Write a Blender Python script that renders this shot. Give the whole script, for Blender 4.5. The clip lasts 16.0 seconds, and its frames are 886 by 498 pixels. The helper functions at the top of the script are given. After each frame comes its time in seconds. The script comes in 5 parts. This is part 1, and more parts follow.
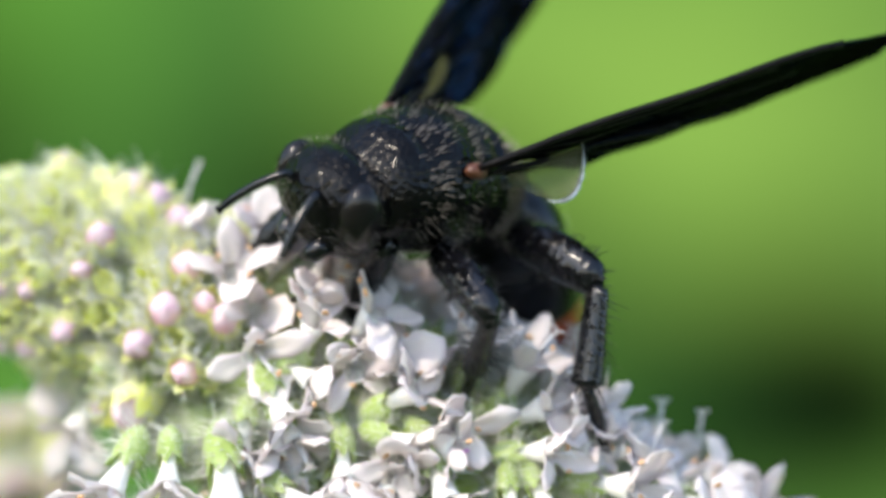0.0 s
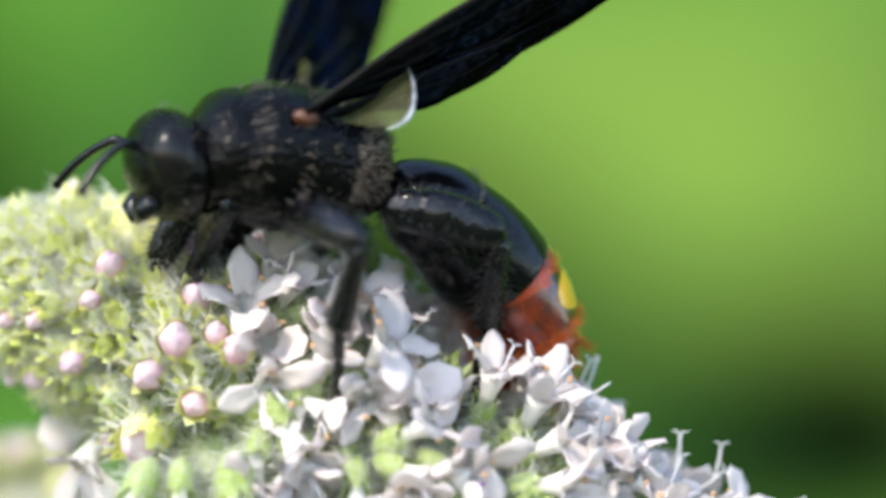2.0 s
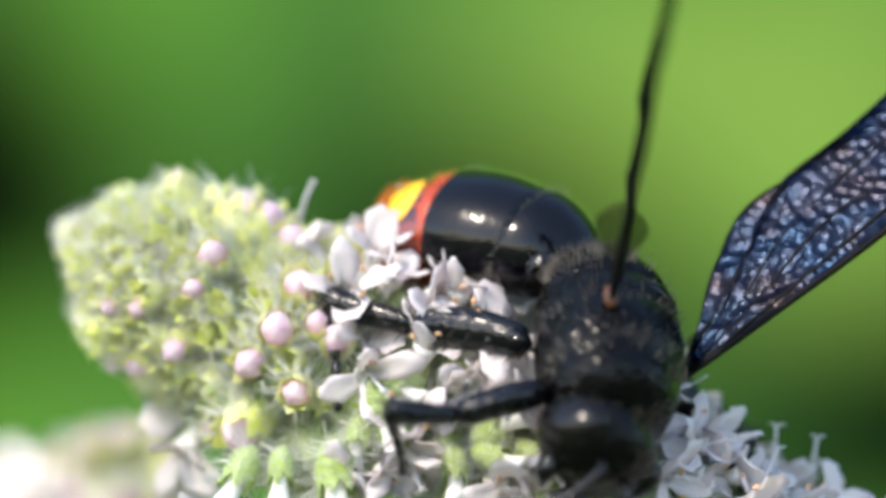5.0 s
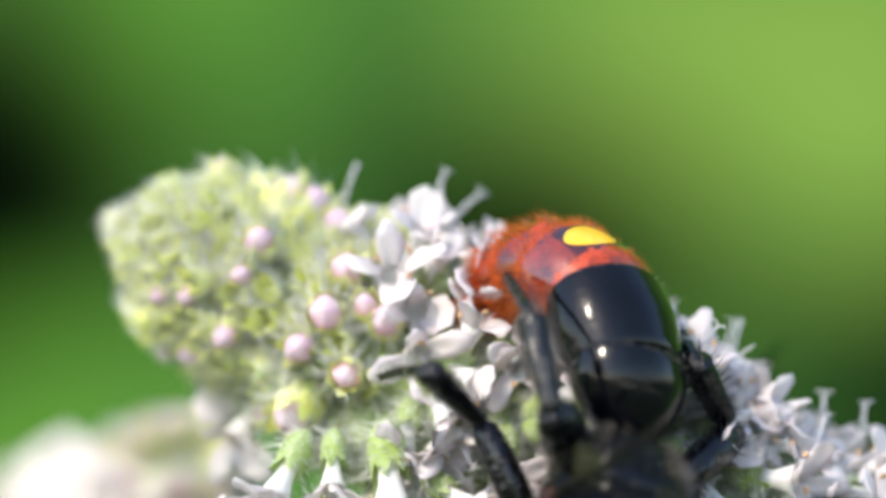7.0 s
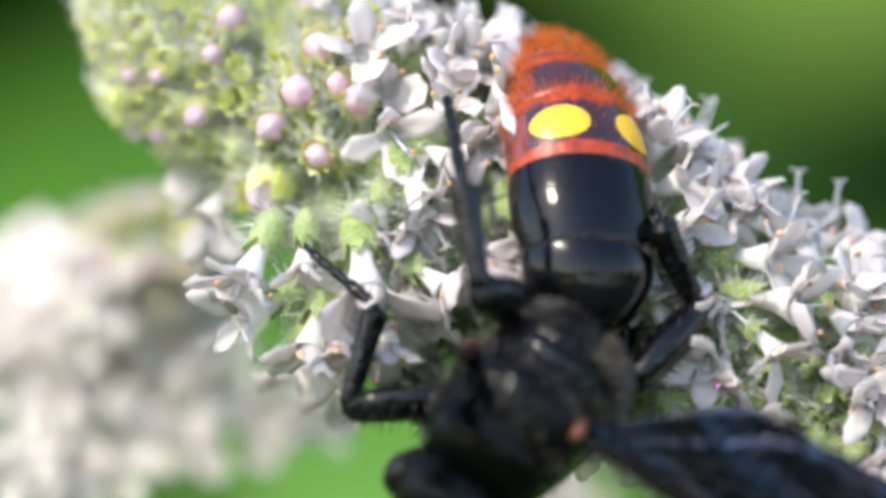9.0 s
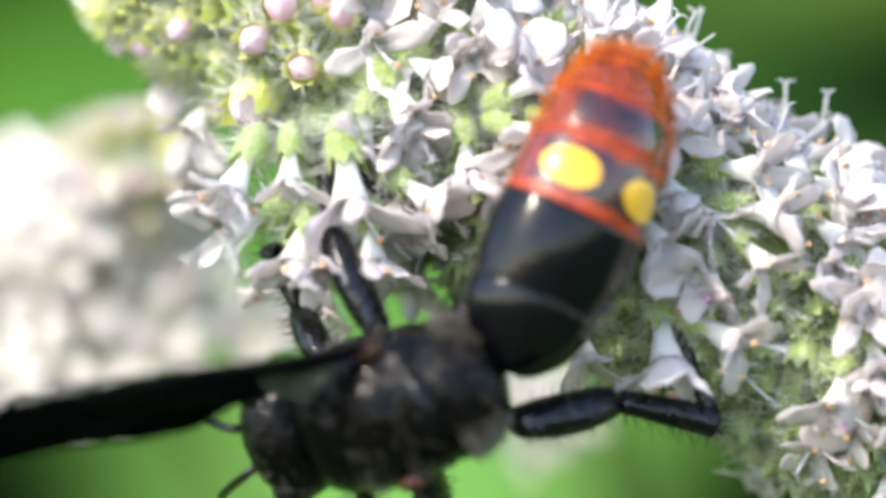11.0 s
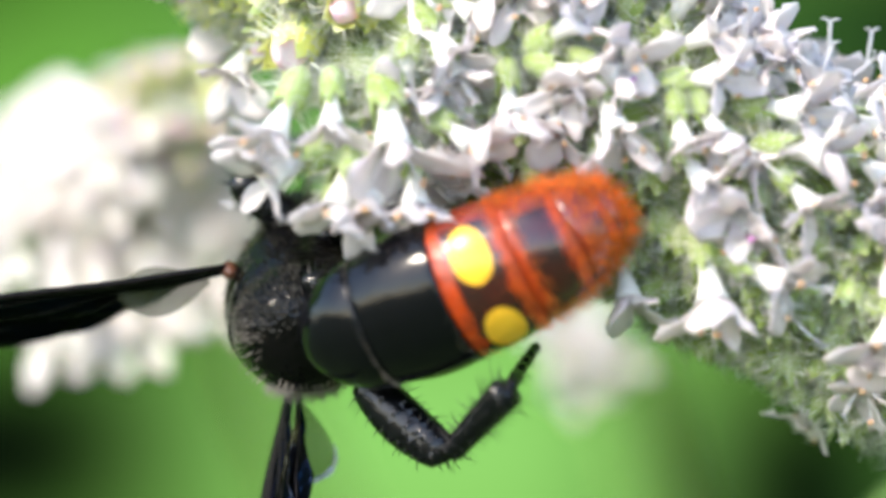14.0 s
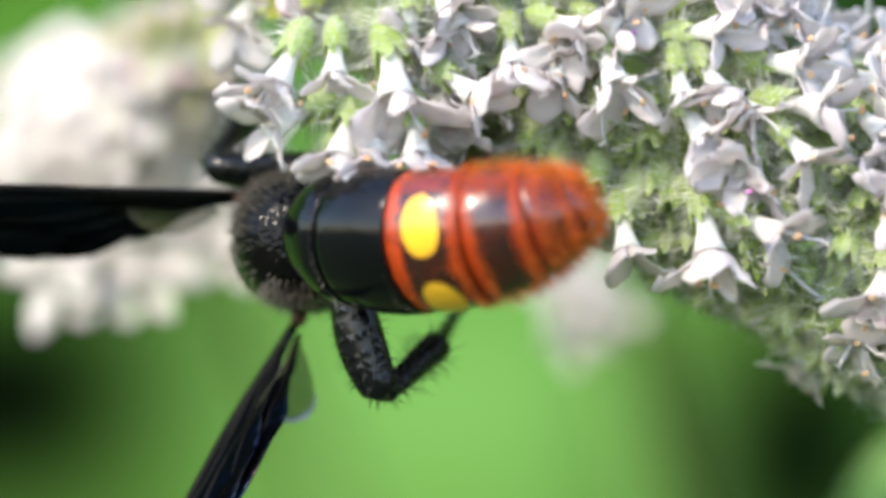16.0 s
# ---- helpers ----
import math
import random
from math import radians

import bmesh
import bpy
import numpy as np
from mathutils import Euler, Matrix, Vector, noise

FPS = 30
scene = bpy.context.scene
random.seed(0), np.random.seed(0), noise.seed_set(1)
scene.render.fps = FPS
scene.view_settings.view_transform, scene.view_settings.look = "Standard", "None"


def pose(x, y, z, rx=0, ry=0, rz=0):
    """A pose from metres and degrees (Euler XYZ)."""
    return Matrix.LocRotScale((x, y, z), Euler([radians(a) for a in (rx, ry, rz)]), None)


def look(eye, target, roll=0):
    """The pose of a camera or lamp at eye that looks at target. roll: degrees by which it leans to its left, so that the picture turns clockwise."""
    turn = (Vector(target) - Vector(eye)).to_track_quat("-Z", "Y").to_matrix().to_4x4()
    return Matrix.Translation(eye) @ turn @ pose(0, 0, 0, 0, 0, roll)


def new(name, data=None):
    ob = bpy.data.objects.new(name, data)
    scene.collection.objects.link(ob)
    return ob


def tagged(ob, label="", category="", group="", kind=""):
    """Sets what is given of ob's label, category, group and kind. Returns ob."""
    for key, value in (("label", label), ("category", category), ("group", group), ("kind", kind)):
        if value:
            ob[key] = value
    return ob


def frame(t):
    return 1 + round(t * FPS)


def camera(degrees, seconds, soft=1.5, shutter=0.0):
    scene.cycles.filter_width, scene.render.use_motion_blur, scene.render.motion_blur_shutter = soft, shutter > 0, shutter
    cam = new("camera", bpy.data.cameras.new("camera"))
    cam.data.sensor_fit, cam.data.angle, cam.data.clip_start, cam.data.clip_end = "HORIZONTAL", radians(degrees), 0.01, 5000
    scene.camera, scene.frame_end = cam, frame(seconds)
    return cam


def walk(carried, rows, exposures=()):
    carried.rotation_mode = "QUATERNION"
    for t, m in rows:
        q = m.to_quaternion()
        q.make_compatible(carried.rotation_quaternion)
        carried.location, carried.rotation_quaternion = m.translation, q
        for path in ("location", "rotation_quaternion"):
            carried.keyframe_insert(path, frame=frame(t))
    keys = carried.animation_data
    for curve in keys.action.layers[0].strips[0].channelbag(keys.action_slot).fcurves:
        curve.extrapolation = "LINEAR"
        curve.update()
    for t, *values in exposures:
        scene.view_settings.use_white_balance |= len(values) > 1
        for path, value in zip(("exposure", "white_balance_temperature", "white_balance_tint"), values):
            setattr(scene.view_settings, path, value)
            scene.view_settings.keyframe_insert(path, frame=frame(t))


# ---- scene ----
cam = camera(8.965, 16.0, soft=3.8)
cam.data.dof.use_dof = True
cam.data.dof.focus_distance = 0.2432
cam.data.dof.aperture_fstop = 15.5
cam.data.dof.aperture_blades = 0


def view(distance, x, z, roll):
    """The hand-held camera, turned towards the point (x, 0, z), all in millimetres."""
    return look((0.0, -distance / 1000, 0.0), (x / 1000, 0.0, z / 1000), roll)


walk(cam, [
    (0, view(250.96, 5.84, 9.95, 1.39)),
    (0.5, view(250.99, 6.35, 9.18, 2.15)),
    (1, view(249.08, 5.67, 9.95, 1.92)),
    (1.5, view(247.87, 5.4, 10.52, 1.14)),
    (2, view(246.98, 5.15, 11.23, 1.36)),
    (2.5, view(246.99, 3.32, 11.39, 2.07)),
    (3, view(246.19, -0.77, 11.42, 2.51)),
    (3.2, view(246.19, -0.74, 11.2, 2.51)),
    (5.3, view(249.36, 0.54, 10.74, 1.8)),
    (5.5, view(249.36, -0.35, 11.91, 1.8)),
    (6, view(250.42, -0.55, 11.62, 1.64)),
    (6.5, view(251.35, -1.69, 11.89, 0.94)),
    (7, view(250.91, -1.22, 9.8, 0.12)),
    (7.5, view(250.54, -0.51, 6.72, -0.47)),
    (8, view(250.81, -0.36, 4.62, -0.05)),
    (8.5, view(251.18, 0.17, 3.25, 0.2)),
    (9, view(250, -0, -0, 0)),
    (9.5, view(250.08, 0.19, -2.34, 0.2)),
    (10, view(249.83, 0.36, -2.8, 0.12)),
    (10.2, view(249.3, 0.88, -2.48, -0.32)),
    (12.3, view(247.92, -0.01, -10.01, -0.2)),
    (12.5, view(247.92, -0.16, -10.8, -0.2)),
    (13, view(247.36, -1.34, -7.56, -0.67)),
    (13.5, view(246.97, -0.69, -5.57, -1.22)),
    (14, view(246.84, -1.32, -6.28, -0.85)),
    (14.5, view(248.33, -3.05, -4.63, -1.16)),
    (15, view(249.2, -4.59, -6.5, -0.58)),
    (15.5, view(247.03, -2.68, -8.5, -0)),
    (16, view(249.48, -1.37, -8.52, -0.28)),
], [(0, 1.22), (2, 1.26), (3, 1.08), (6, 1.16), (7.5, 1.05), (9, 1.08), (10.2, 1.22), (12.3, 1.55), (14.5, 1.38), (16, 1.2)])

# ---- light ----
world = bpy.data.worlds.new("world")
scene.world = world
world.use_nodes = True
wn = world.node_tree
sky = wn.nodes.new("ShaderNodeTexSky")
sky.sky_type = "NISHITA"
sky.sun_disc = False
SUN_EL, SUN_AZ = 41.0, 222.0   # degrees; azimuth clockwise from +y
sky.sun_elevation, sky.sun_rotation = radians(SUN_EL), radians(SUN_AZ)
wn.links.new(sky.outputs[0], wn.nodes["Background"].inputs[0])
wn.nodes["Background"].inputs[1].default_value = 0.2
sun = new("sun", bpy.data.lights.new("sun", "SUN"))
sun.data.energy, sun.data.angle, sun.data.color = 1.7, radians(0.6), (1.0, 0.885, 0.73)
to_sun = Vector((math.cos(radians(SUN_EL)) * math.sin(radians(SUN_AZ)), math.cos(radians(SUN_EL)) * math.cos(radians(SUN_AZ)), math.sin(radians(SUN_EL))))
sun.matrix_world = look(to_sun * 3, (0, 0, 0))

MM = 0.001


# ---- materials ----
def material(name, colour, rough=0.5, spread=0.25, scale=900.0, bump=0.15, bump_scale=4000.0, metal=0.0, translucent=0.0, coat=0.0,
             second=None, alpha=1.0, random_by="island", spec=0.5, mix_at=(0.4, 0.65), tint=None, pits=0.0, pit_depth=0.5, ior=1.5):
    """A surface with variation at two scales, in metres."""
    m = bpy.data.materials.new(name)
    m.use_nodes = True
    nt = m.node_tree
    p = nt.nodes["Principled BSDF"]
    link = nt.links.new
    geo = nt.nodes.new("ShaderNodeTexCoord")
    big = nt.nodes.new("ShaderNodeTexNoise")
    big.inputs["Scale"].default_value, big.inputs["Detail"].default_value = scale, 5
    link(geo.outputs["Object"], big.inputs["Vector"])
    ramp = nt.nodes.new("ShaderNodeValToRGB")
    c2 = second or tuple(c * (1 - spread) for c in colour)
    c1 = tuple(min(1, c * (1 + spread * 0.4)) for c in colour) if not second else colour
    ramp.color_ramp.elements[0].position, ramp.color_ramp.elements[1].position = mix_at
    ramp.color_ramp.elements[0].color, ramp.color_ramp.elements[1].color = (*c1, 1), (*c2, 1)
    link(big.outputs[0], ramp.inputs[0])
    hsv = nt.nodes.new("ShaderNodeHueSaturation")
    info = nt.nodes.new("ShaderNodeNewGeometry" if random_by == "island" else "ShaderNodeObjectInfo")
    vary = nt.nodes.new("ShaderNodeMapRange")
    vary.inputs["To Min"].default_value, vary.inputs["To Max"].default_value = 1 - spread * 0.6, 1 + spread * 0.4
    link(info.outputs["Random Per Island" if random_by == "island" else "Random"], vary.inputs["Value"])
    link(vary.outputs[0], hsv.inputs["Value"])
    link(ramp.outputs[0], hsv.inputs["Color"])
    link(hsv.outputs[0], p.inputs["Base Color"])
    fine = nt.nodes.new("ShaderNodeTexNoise")
    fine.inputs["Scale"].default_value, fine.inputs["Detail"].default_value = bump_scale, 4
    link(geo.outputs["Object"], fine.inputs["Vector"])
    bp = nt.nodes.new("ShaderNodeBump")
    bp.inputs["Strength"].default_value, bp.inputs["Distance"].default_value = bump, 0.0001
    link(fine.outputs[0], bp.inputs["Height"])
    link(bp.outputs[0], p.inputs["Normal"])
    if pits:
        vor = nt.nodes.new("ShaderNodeTexVoronoi")
        vor.inputs["Scale"].default_value = pits
        link(geo.outputs["Object"], vor.inputs["Vector"])
        b2_ = nt.nodes.new("ShaderNodeBump")
        b2_.inputs["Strength"].default_value, b2_.inputs["Distance"].default_value = pit_depth, 0.0002
        link(vor.outputs["Distance"], b2_.inputs["Height"])
        link(bp.outputs[0], b2_.inputs["Normal"])
        link(b2_.outputs[0], p.inputs["Normal"])
    rr = nt.nodes.new("ShaderNodeMapRange")
    rr.inputs["To Min"].default_value, rr.inputs["To Max"].default_value = max(0.02, rough * 0.8), min(1, rough * 1.25)
    link(fine.outputs[0], rr.inputs["Value"])
    link(rr.outputs[0], p.inputs["Roughness"])
    p.inputs["Metallic"].default_value, p.inputs["Coat Weight"].default_value = metal, coat
    p.inputs["Specular IOR Level"].default_value = spec
    p.inputs["Alpha"].default_value = alpha
    p.inputs["IOR"].default_value = ior
    if tint:
        p.inputs["Specular Tint"].default_value = (*tint, 1)
    if translucent:
        tr = nt.nodes.new("ShaderNodeBsdfTranslucent")
        link(hsv.outputs[0], tr.inputs["Color"])
        mx = nt.nodes.new("ShaderNodeMixShader")
        mx.inputs[0].default_value = translucent
        link(p.outputs[0], mx.inputs[1])
        link(tr.outputs[0], mx.inputs[2])
        link(mx.outputs[0], nt.nodes["Material Output"].inputs["Surface"])
    return m


PETAL = material("white_petal", (0.88, 0.83, 0.805), 0.55, 0.06, 500, 0.2, 6000, translucent=0.5, second=(0.87, 0.80, 0.825), random_by="object", spec=0.25)
FARPETAL = material("cream_petal", (0.93, 0.90, 0.82), 0.55, 0.08, 500, 0.2, 6000, translucent=0.5, second=(0.91, 0.82, 0.85), random_by="object", spec=0.25)
THROAT = material("pale_throat", (0.90, 0.885, 0.85), 0.6, 0.08, 700, 0.2, 6000, translucent=0.4)
PINK = material("pink_bud", (0.87, 0.60, 0.73), 0.55, 0.15, 900, 0.3, 5000, translucent=0.4, second=(0.88, 0.81, 0.82), random_by="object")
CALYX = material("green_calyx", (0.38, 0.50, 0.14), 0.6, 0.25, 900, 0.3, 5000, translucent=0.35, second=(0.54, 0.63, 0.33), random_by="object")
YOUNG = material("young_green_calyx", (0.80, 0.85, 0.22), 0.6, 0.15, 900, 0.3, 5000, translucent=0.35, second=(0.88, 0.89, 0.62), random_by="object")
HAIR = material("pale_hair", (0.88, 0.90, 0.82), 0.5, 0.05, 900, 0.0, 5000, translucent=0.45)
STEM = material("stem_green", (0.38, 0.54, 0.12), 0.6, 0.3, 400, 0.5, 3000, translucent=0.3, second=(0.48, 0.58, 0.24))
FILAMENT = material("filament", (0.80, 0.78, 0.80), 0.5, 0.08, 900, 0.1, 5000, translucent=0.3)
ANTHER = material("tan_anther", (0.62, 0.36, 0.18), 0.7, 0.4, 3000, 0.6, 8000, second=(0.72, 0.50, 0.30), random_by="object")
MAUVE = material("mauve_anther", (0.62, 0.24, 0.55), 0.6, 0.3, 3000, 0.4, 8000, random_by="object")
LEAF = material("leaf_green", (0.14, 0.30, 0.05), 0.5, 0.35, 120, 0.4, 1500, translucent=0.3, second=(0.24, 0.40, 0.10))
BLACK = material("black_chitin", (0.003, 0.003, 0.004), 0.16, 0.3, 900, 0.5, 2600, ior=1.42)
MATT = material("black_pitted_chitin", (0.003, 0.0028, 0.0028), 0.14, 0.4, 1200, 0.3, 2200, pits=3400.0, pit_depth=0.36, ior=1.24)
SHINE = material("smooth_black_chitin", (0.002, 0.002, 0.003), 0.13, 0.2, 700, 0.25, 2500, ior=1.37)
RUST = material("rust_red_chitin", (0.20, 0.020, 0.004), 0.18, 0.35, 900, 0.5, 3500, second=(0.075, 0.008, 0.004), coat=0.9)
DARKRED = material("dark_red_chitin", (0.050, 0.006, 0.004), 0.18, 0.4, 700, 0.3, 5000, second=(0.016, 0.005, 0.005), coat=0.8)
ORANGE = material("orange_margin", (0.40, 0.043, 0.004), 0.28, 0.3, 1800, 0.7, 3500, second=(0.17, 0.016, 0.004), coat=0.3, mix_at=(0.42, 0.72))
YELLOW = material("yellow_spot", (0.88, 0.47, 0.025), 0.28, 0.1, 900, 0.15, 5000, coat=0.3)
RUSTHAIR = material("rust_hair", (0.75, 0.20, 0.025), 0.35, 0.35, 900, 0.0, 5000, translucent=0.4)
GREYHAIR = material("grey_hair", (0.18, 0.155, 0.13), 0.5, 0.4, 900, 0.0, 5000, translucent=0.2)
BLACKHAIR = material("black_hair", (0.02, 0.018, 0.018), 0.4, 0.3, 900, 0.0, 5000)
EYE = material("dark_eye", (0.006, 0.005, 0.005), 0.12, 0.2, 3000, 0.2, 9000, ior=1.35)
HINGE = material("brown_hinge", (0.09, 0.03, 0.012), 0.4, 0.4, 1500, 0.4, 5000)
WING = material("dark_wing", (0.009, 0.017, 0.034), 0.24, 0.4, 300, 1.0, 1600, alpha=0.985, second=(0.016, 0.013, 0.015), metal=0.95, tint=(0.04, 0.045, 0.07), pits=1900.0)
LOBE = material("smoky_lobe", (0.05, 0.055, 0.02), 0.35, 0.3, 600, 0.4, 2600, alpha=0.42, spec=0.25)
RIM = material("glittering_rim", (0.48, 0.50, 0.56), 0.2, 0.3, 3000, 1.0, 5000, spec=0.8, pits=6000.0)
VEIN = material("black_vein", (0.005, 0.004, 0.004), 0.45, 0.3, 900, 0.3, 5000, ior=1.2)


# ---- mesh helpers ----
def mesh_of(name, bm, mats, smooth=True):
    me = bpy.data.meshes.new(name)
    bmesh.ops.recalc_face_normals(bm, faces=bm.faces[:])
    bm.to_mesh(me)
    bm.free()
    for m in mats if isinstance(mats, (list, tuple)) else [mats]:
        me.materials.append(m)
    if smooth:
        me.polygons.foreach_set("use_smooth", [True] * len(me.polygons))
    return me


def part(name, bm, mats, parent, label="", m=None, smooth=True):
    me = bm if isinstance(bm, bpy.types.Mesh) else mesh_of(name, bm, mats, smooth)
    ob = new(name, me)
    ob.parent = parent
    if m is not None:
        ob.matrix_basis = m
    return tagged(ob, label)


def frame_of(x, z):
    """A turn whose x axis is x and whose z axis is as near to z as can be."""
    x = Vector(x).normalized()
    z = Vector(z)
    y = z.cross(x).normalized()
    z = x.cross(y)
    return Matrix((x, y, z)).transposed().to_4x4()


def loft(bm, rings, n=20, mat=0, mats=None, close=True):
    """Skin through rings: (centre, u, v), u and v half axes."""
    loops = []
    for c, u, v in rings:
        c, u, v = Vector(c), Vector(u), Vector(v)
        loops.append([bm.verts.new(c + u * math.cos(2 * math.pi * k / n) + v * math.sin(2 * math.pi * k / n)) for k in range(n)])
    for i in range(len(loops) - 1):
        for k in range(n):
            f = bm.faces.new((loops[i][k], loops[i][(k + 1) % n], loops[i + 1][(k + 1) % n], loops[i + 1][k]))
            f.material_index = mats[i] if mats else mat
    if close:
        for lp, mi in ((loops[0], 0), (loops[-1], -1)):
            f = bm.faces.new(lp)
            f.material_index = (mats[mi] if mats else mat)
    return loops


def tube(bm, path, radii, n=8, mat=0):
    """A round tube along a path of points."""
    pts = [Vector(p) for p in path]
    rings = []
    side = None
    for i, p in enumerate(pts):
        d = (pts[min(i + 1, len(pts) - 1)] - pts[max(i - 1, 0)]).normalized()
        if side is None:
            side = d.orthogonal().normalized()
        side = (side - d * side.dot(d)).normalized()
        r = radii[i] if isinstance(radii, (list, tuple)) else radii
        rings.append((p, side * r, d.cross(side) * r))
    loft(bm, rings, n, mat)


def blob(bm, centre, rx, ry, rz, turn=None, seg=14, rings=9, mat=0):
    m = Matrix.Translation(centre) @ (turn or Matrix()) @ Matrix.Diagonal((rx, ry, rz, 1))
    made = bmesh.ops.create_uvsphere(bm, u_segments=seg, v_segments=rings, radius=1, matrix=m)
    for f in {f for v in made["verts"] for f in v.link_faces}:
        f.material_index = mat


def hair(bm, root, tip, w, mat=0):
    """One bristle: a slim three-sided spike."""
    root, tip = Vector(root), Vector(tip)
    d = (tip - root).normalized()
    s = d.orthogonal().normalized() * w
    t = d.cross(s)
    a, b, c = bm.verts.new(root + s), bm.verts.new(root - s * 0.5 + t * 0.87), bm.verts.new(root - s * 0.5 - t * 0.87)
    e = bm.verts.new(tip)
    for f in ((a, b, e), (b, c, e), (c, a, e)):
        bm.faces.new(f).material_index = mat


def bristles(bm, faces, k, length, seed, lean=(0, 0, 0), mat=0, share=1.0):
    """Draws a fine bristle out of the middle of each face; k: its foot's share of the face. Lengths in mm."""
    r = random.Random(seed)
    for f in faces:
        if r.random() > share:
            continue
        c, n, vs, mi = f.calc_center_median(), f.normal.copy(), list(f.verts), f.material_index
        c = c + (vs[0].co - c) * r.uniform(-0.5, 0.5) + (vs[1].co - c) * r.uniform(-0.5, 0.5)
        d = (n + Vector(lean) + Vector((r.uniform(-1, 1), r.uniform(-1, 1), r.uniform(-1, 1))) * 0.4).normalized()
        tip = bm.verts.new(c + d * length * r.uniform(0.5, 1.2) * MM)
        inner = [bm.verts.new(c + (v.co - f.calc_center_median()) * k) for v in vs]
        bm.faces.remove(f)
        m = len(vs)
        for i in range(m):
            bm.faces.new((vs[i], vs[(i + 1) % m], inner[(i + 1) % m], inner[i])).material_index = mi
            bm.faces.new((inner[i], inner[(i + 1) % m], tip)).material_index = mat


# ---- setting ----
def ground():
    bm = bmesh.new()
    bmesh.ops.create_grid(bm, x_segments=8, y_segments=8, size=300)
    m = material("grassy_ground", (0.03, 0.06, 0.015), 0.9, 0.5, 6, 0.5, 200, second=(0.06, 0.10, 0.025))
    ob = part("ground", bm, m, None)
    ob.location = (0, 0, -0.75)
    tagged(ob, "grassy green garden ground far out of focus", "ground", kind="structure")


def backdrop():
    """The blurred garden behind: a plain glowing sheet, sunlit and shaded greens painted on."""
    D, K = 0.9, 1.15 / 0.25
    bm = bmesh.new()
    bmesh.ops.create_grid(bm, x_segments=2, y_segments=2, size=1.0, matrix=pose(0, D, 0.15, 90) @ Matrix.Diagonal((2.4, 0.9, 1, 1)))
    m = bpy.data.materials.new("glowing_garden")
    m.use_nodes = True
    nt = m.node_tree
    nt.nodes.clear()
    link = nt.links.new
    tc = nt.nodes.new("ShaderNodeNewGeometry")
    soft = nt.nodes.new("ShaderNodeTexNoise")
    soft.inputs["Scale"].default_value, soft.inputs["Detail"].default_value = 9.0, 1.0
    link(tc.outputs["Position"], soft.inputs["Vector"])
    base = nt.nodes.new("ShaderNodeValToRGB")
    base.color_ramp.elements[0].position, base.color_ramp.elements[1].position = 0.3, 0.7
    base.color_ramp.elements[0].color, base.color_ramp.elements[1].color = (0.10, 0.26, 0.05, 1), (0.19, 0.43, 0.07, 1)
    link(soft.outputs[0], base.inputs[0])
    col = base.outputs[0]
    # sun and shade painted as colour patches: x, z, half width, half height (mm at the flower), colour
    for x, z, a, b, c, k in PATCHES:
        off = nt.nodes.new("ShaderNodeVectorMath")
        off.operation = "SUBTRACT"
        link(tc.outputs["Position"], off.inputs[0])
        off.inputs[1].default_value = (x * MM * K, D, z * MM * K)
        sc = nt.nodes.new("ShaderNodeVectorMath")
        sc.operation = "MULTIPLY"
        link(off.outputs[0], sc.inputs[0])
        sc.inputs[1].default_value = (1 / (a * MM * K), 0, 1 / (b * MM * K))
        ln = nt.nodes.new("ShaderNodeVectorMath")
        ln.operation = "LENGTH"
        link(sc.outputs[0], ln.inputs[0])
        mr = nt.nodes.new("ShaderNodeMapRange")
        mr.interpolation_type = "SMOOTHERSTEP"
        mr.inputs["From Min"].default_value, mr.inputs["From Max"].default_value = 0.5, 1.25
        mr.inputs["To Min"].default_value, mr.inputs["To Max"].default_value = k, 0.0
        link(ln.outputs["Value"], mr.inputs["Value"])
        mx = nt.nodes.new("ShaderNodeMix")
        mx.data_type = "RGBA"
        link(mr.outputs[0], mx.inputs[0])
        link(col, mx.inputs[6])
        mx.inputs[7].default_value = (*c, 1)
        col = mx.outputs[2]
    # the sheet emits its painted greens itself instead of taking the sun
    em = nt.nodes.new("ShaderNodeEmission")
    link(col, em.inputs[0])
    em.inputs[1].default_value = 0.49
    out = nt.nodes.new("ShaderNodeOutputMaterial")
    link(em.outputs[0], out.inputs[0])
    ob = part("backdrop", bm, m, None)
    tagged(ob, "glowing sheet painted as far garden greenery in soft sun and shade", "backdrop", kind="structure")


# backdrop greens with shade and sun already in the colour
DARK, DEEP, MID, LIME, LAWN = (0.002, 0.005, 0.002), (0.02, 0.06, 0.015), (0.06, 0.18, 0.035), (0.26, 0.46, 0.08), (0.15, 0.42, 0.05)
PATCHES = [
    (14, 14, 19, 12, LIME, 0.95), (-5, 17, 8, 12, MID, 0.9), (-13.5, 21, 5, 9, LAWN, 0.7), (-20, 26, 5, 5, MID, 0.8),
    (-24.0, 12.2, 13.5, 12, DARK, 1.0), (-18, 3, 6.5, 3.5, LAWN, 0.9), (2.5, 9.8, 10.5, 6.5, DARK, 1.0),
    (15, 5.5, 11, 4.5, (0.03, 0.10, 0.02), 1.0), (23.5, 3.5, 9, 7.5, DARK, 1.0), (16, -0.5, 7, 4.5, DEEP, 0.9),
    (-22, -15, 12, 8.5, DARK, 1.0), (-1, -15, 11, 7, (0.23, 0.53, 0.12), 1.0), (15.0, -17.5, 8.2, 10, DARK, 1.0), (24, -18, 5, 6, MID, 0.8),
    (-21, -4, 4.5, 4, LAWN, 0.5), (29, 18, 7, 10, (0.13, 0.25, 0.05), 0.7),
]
ground()
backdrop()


# ---- the mint ----
R = random.Random(5)


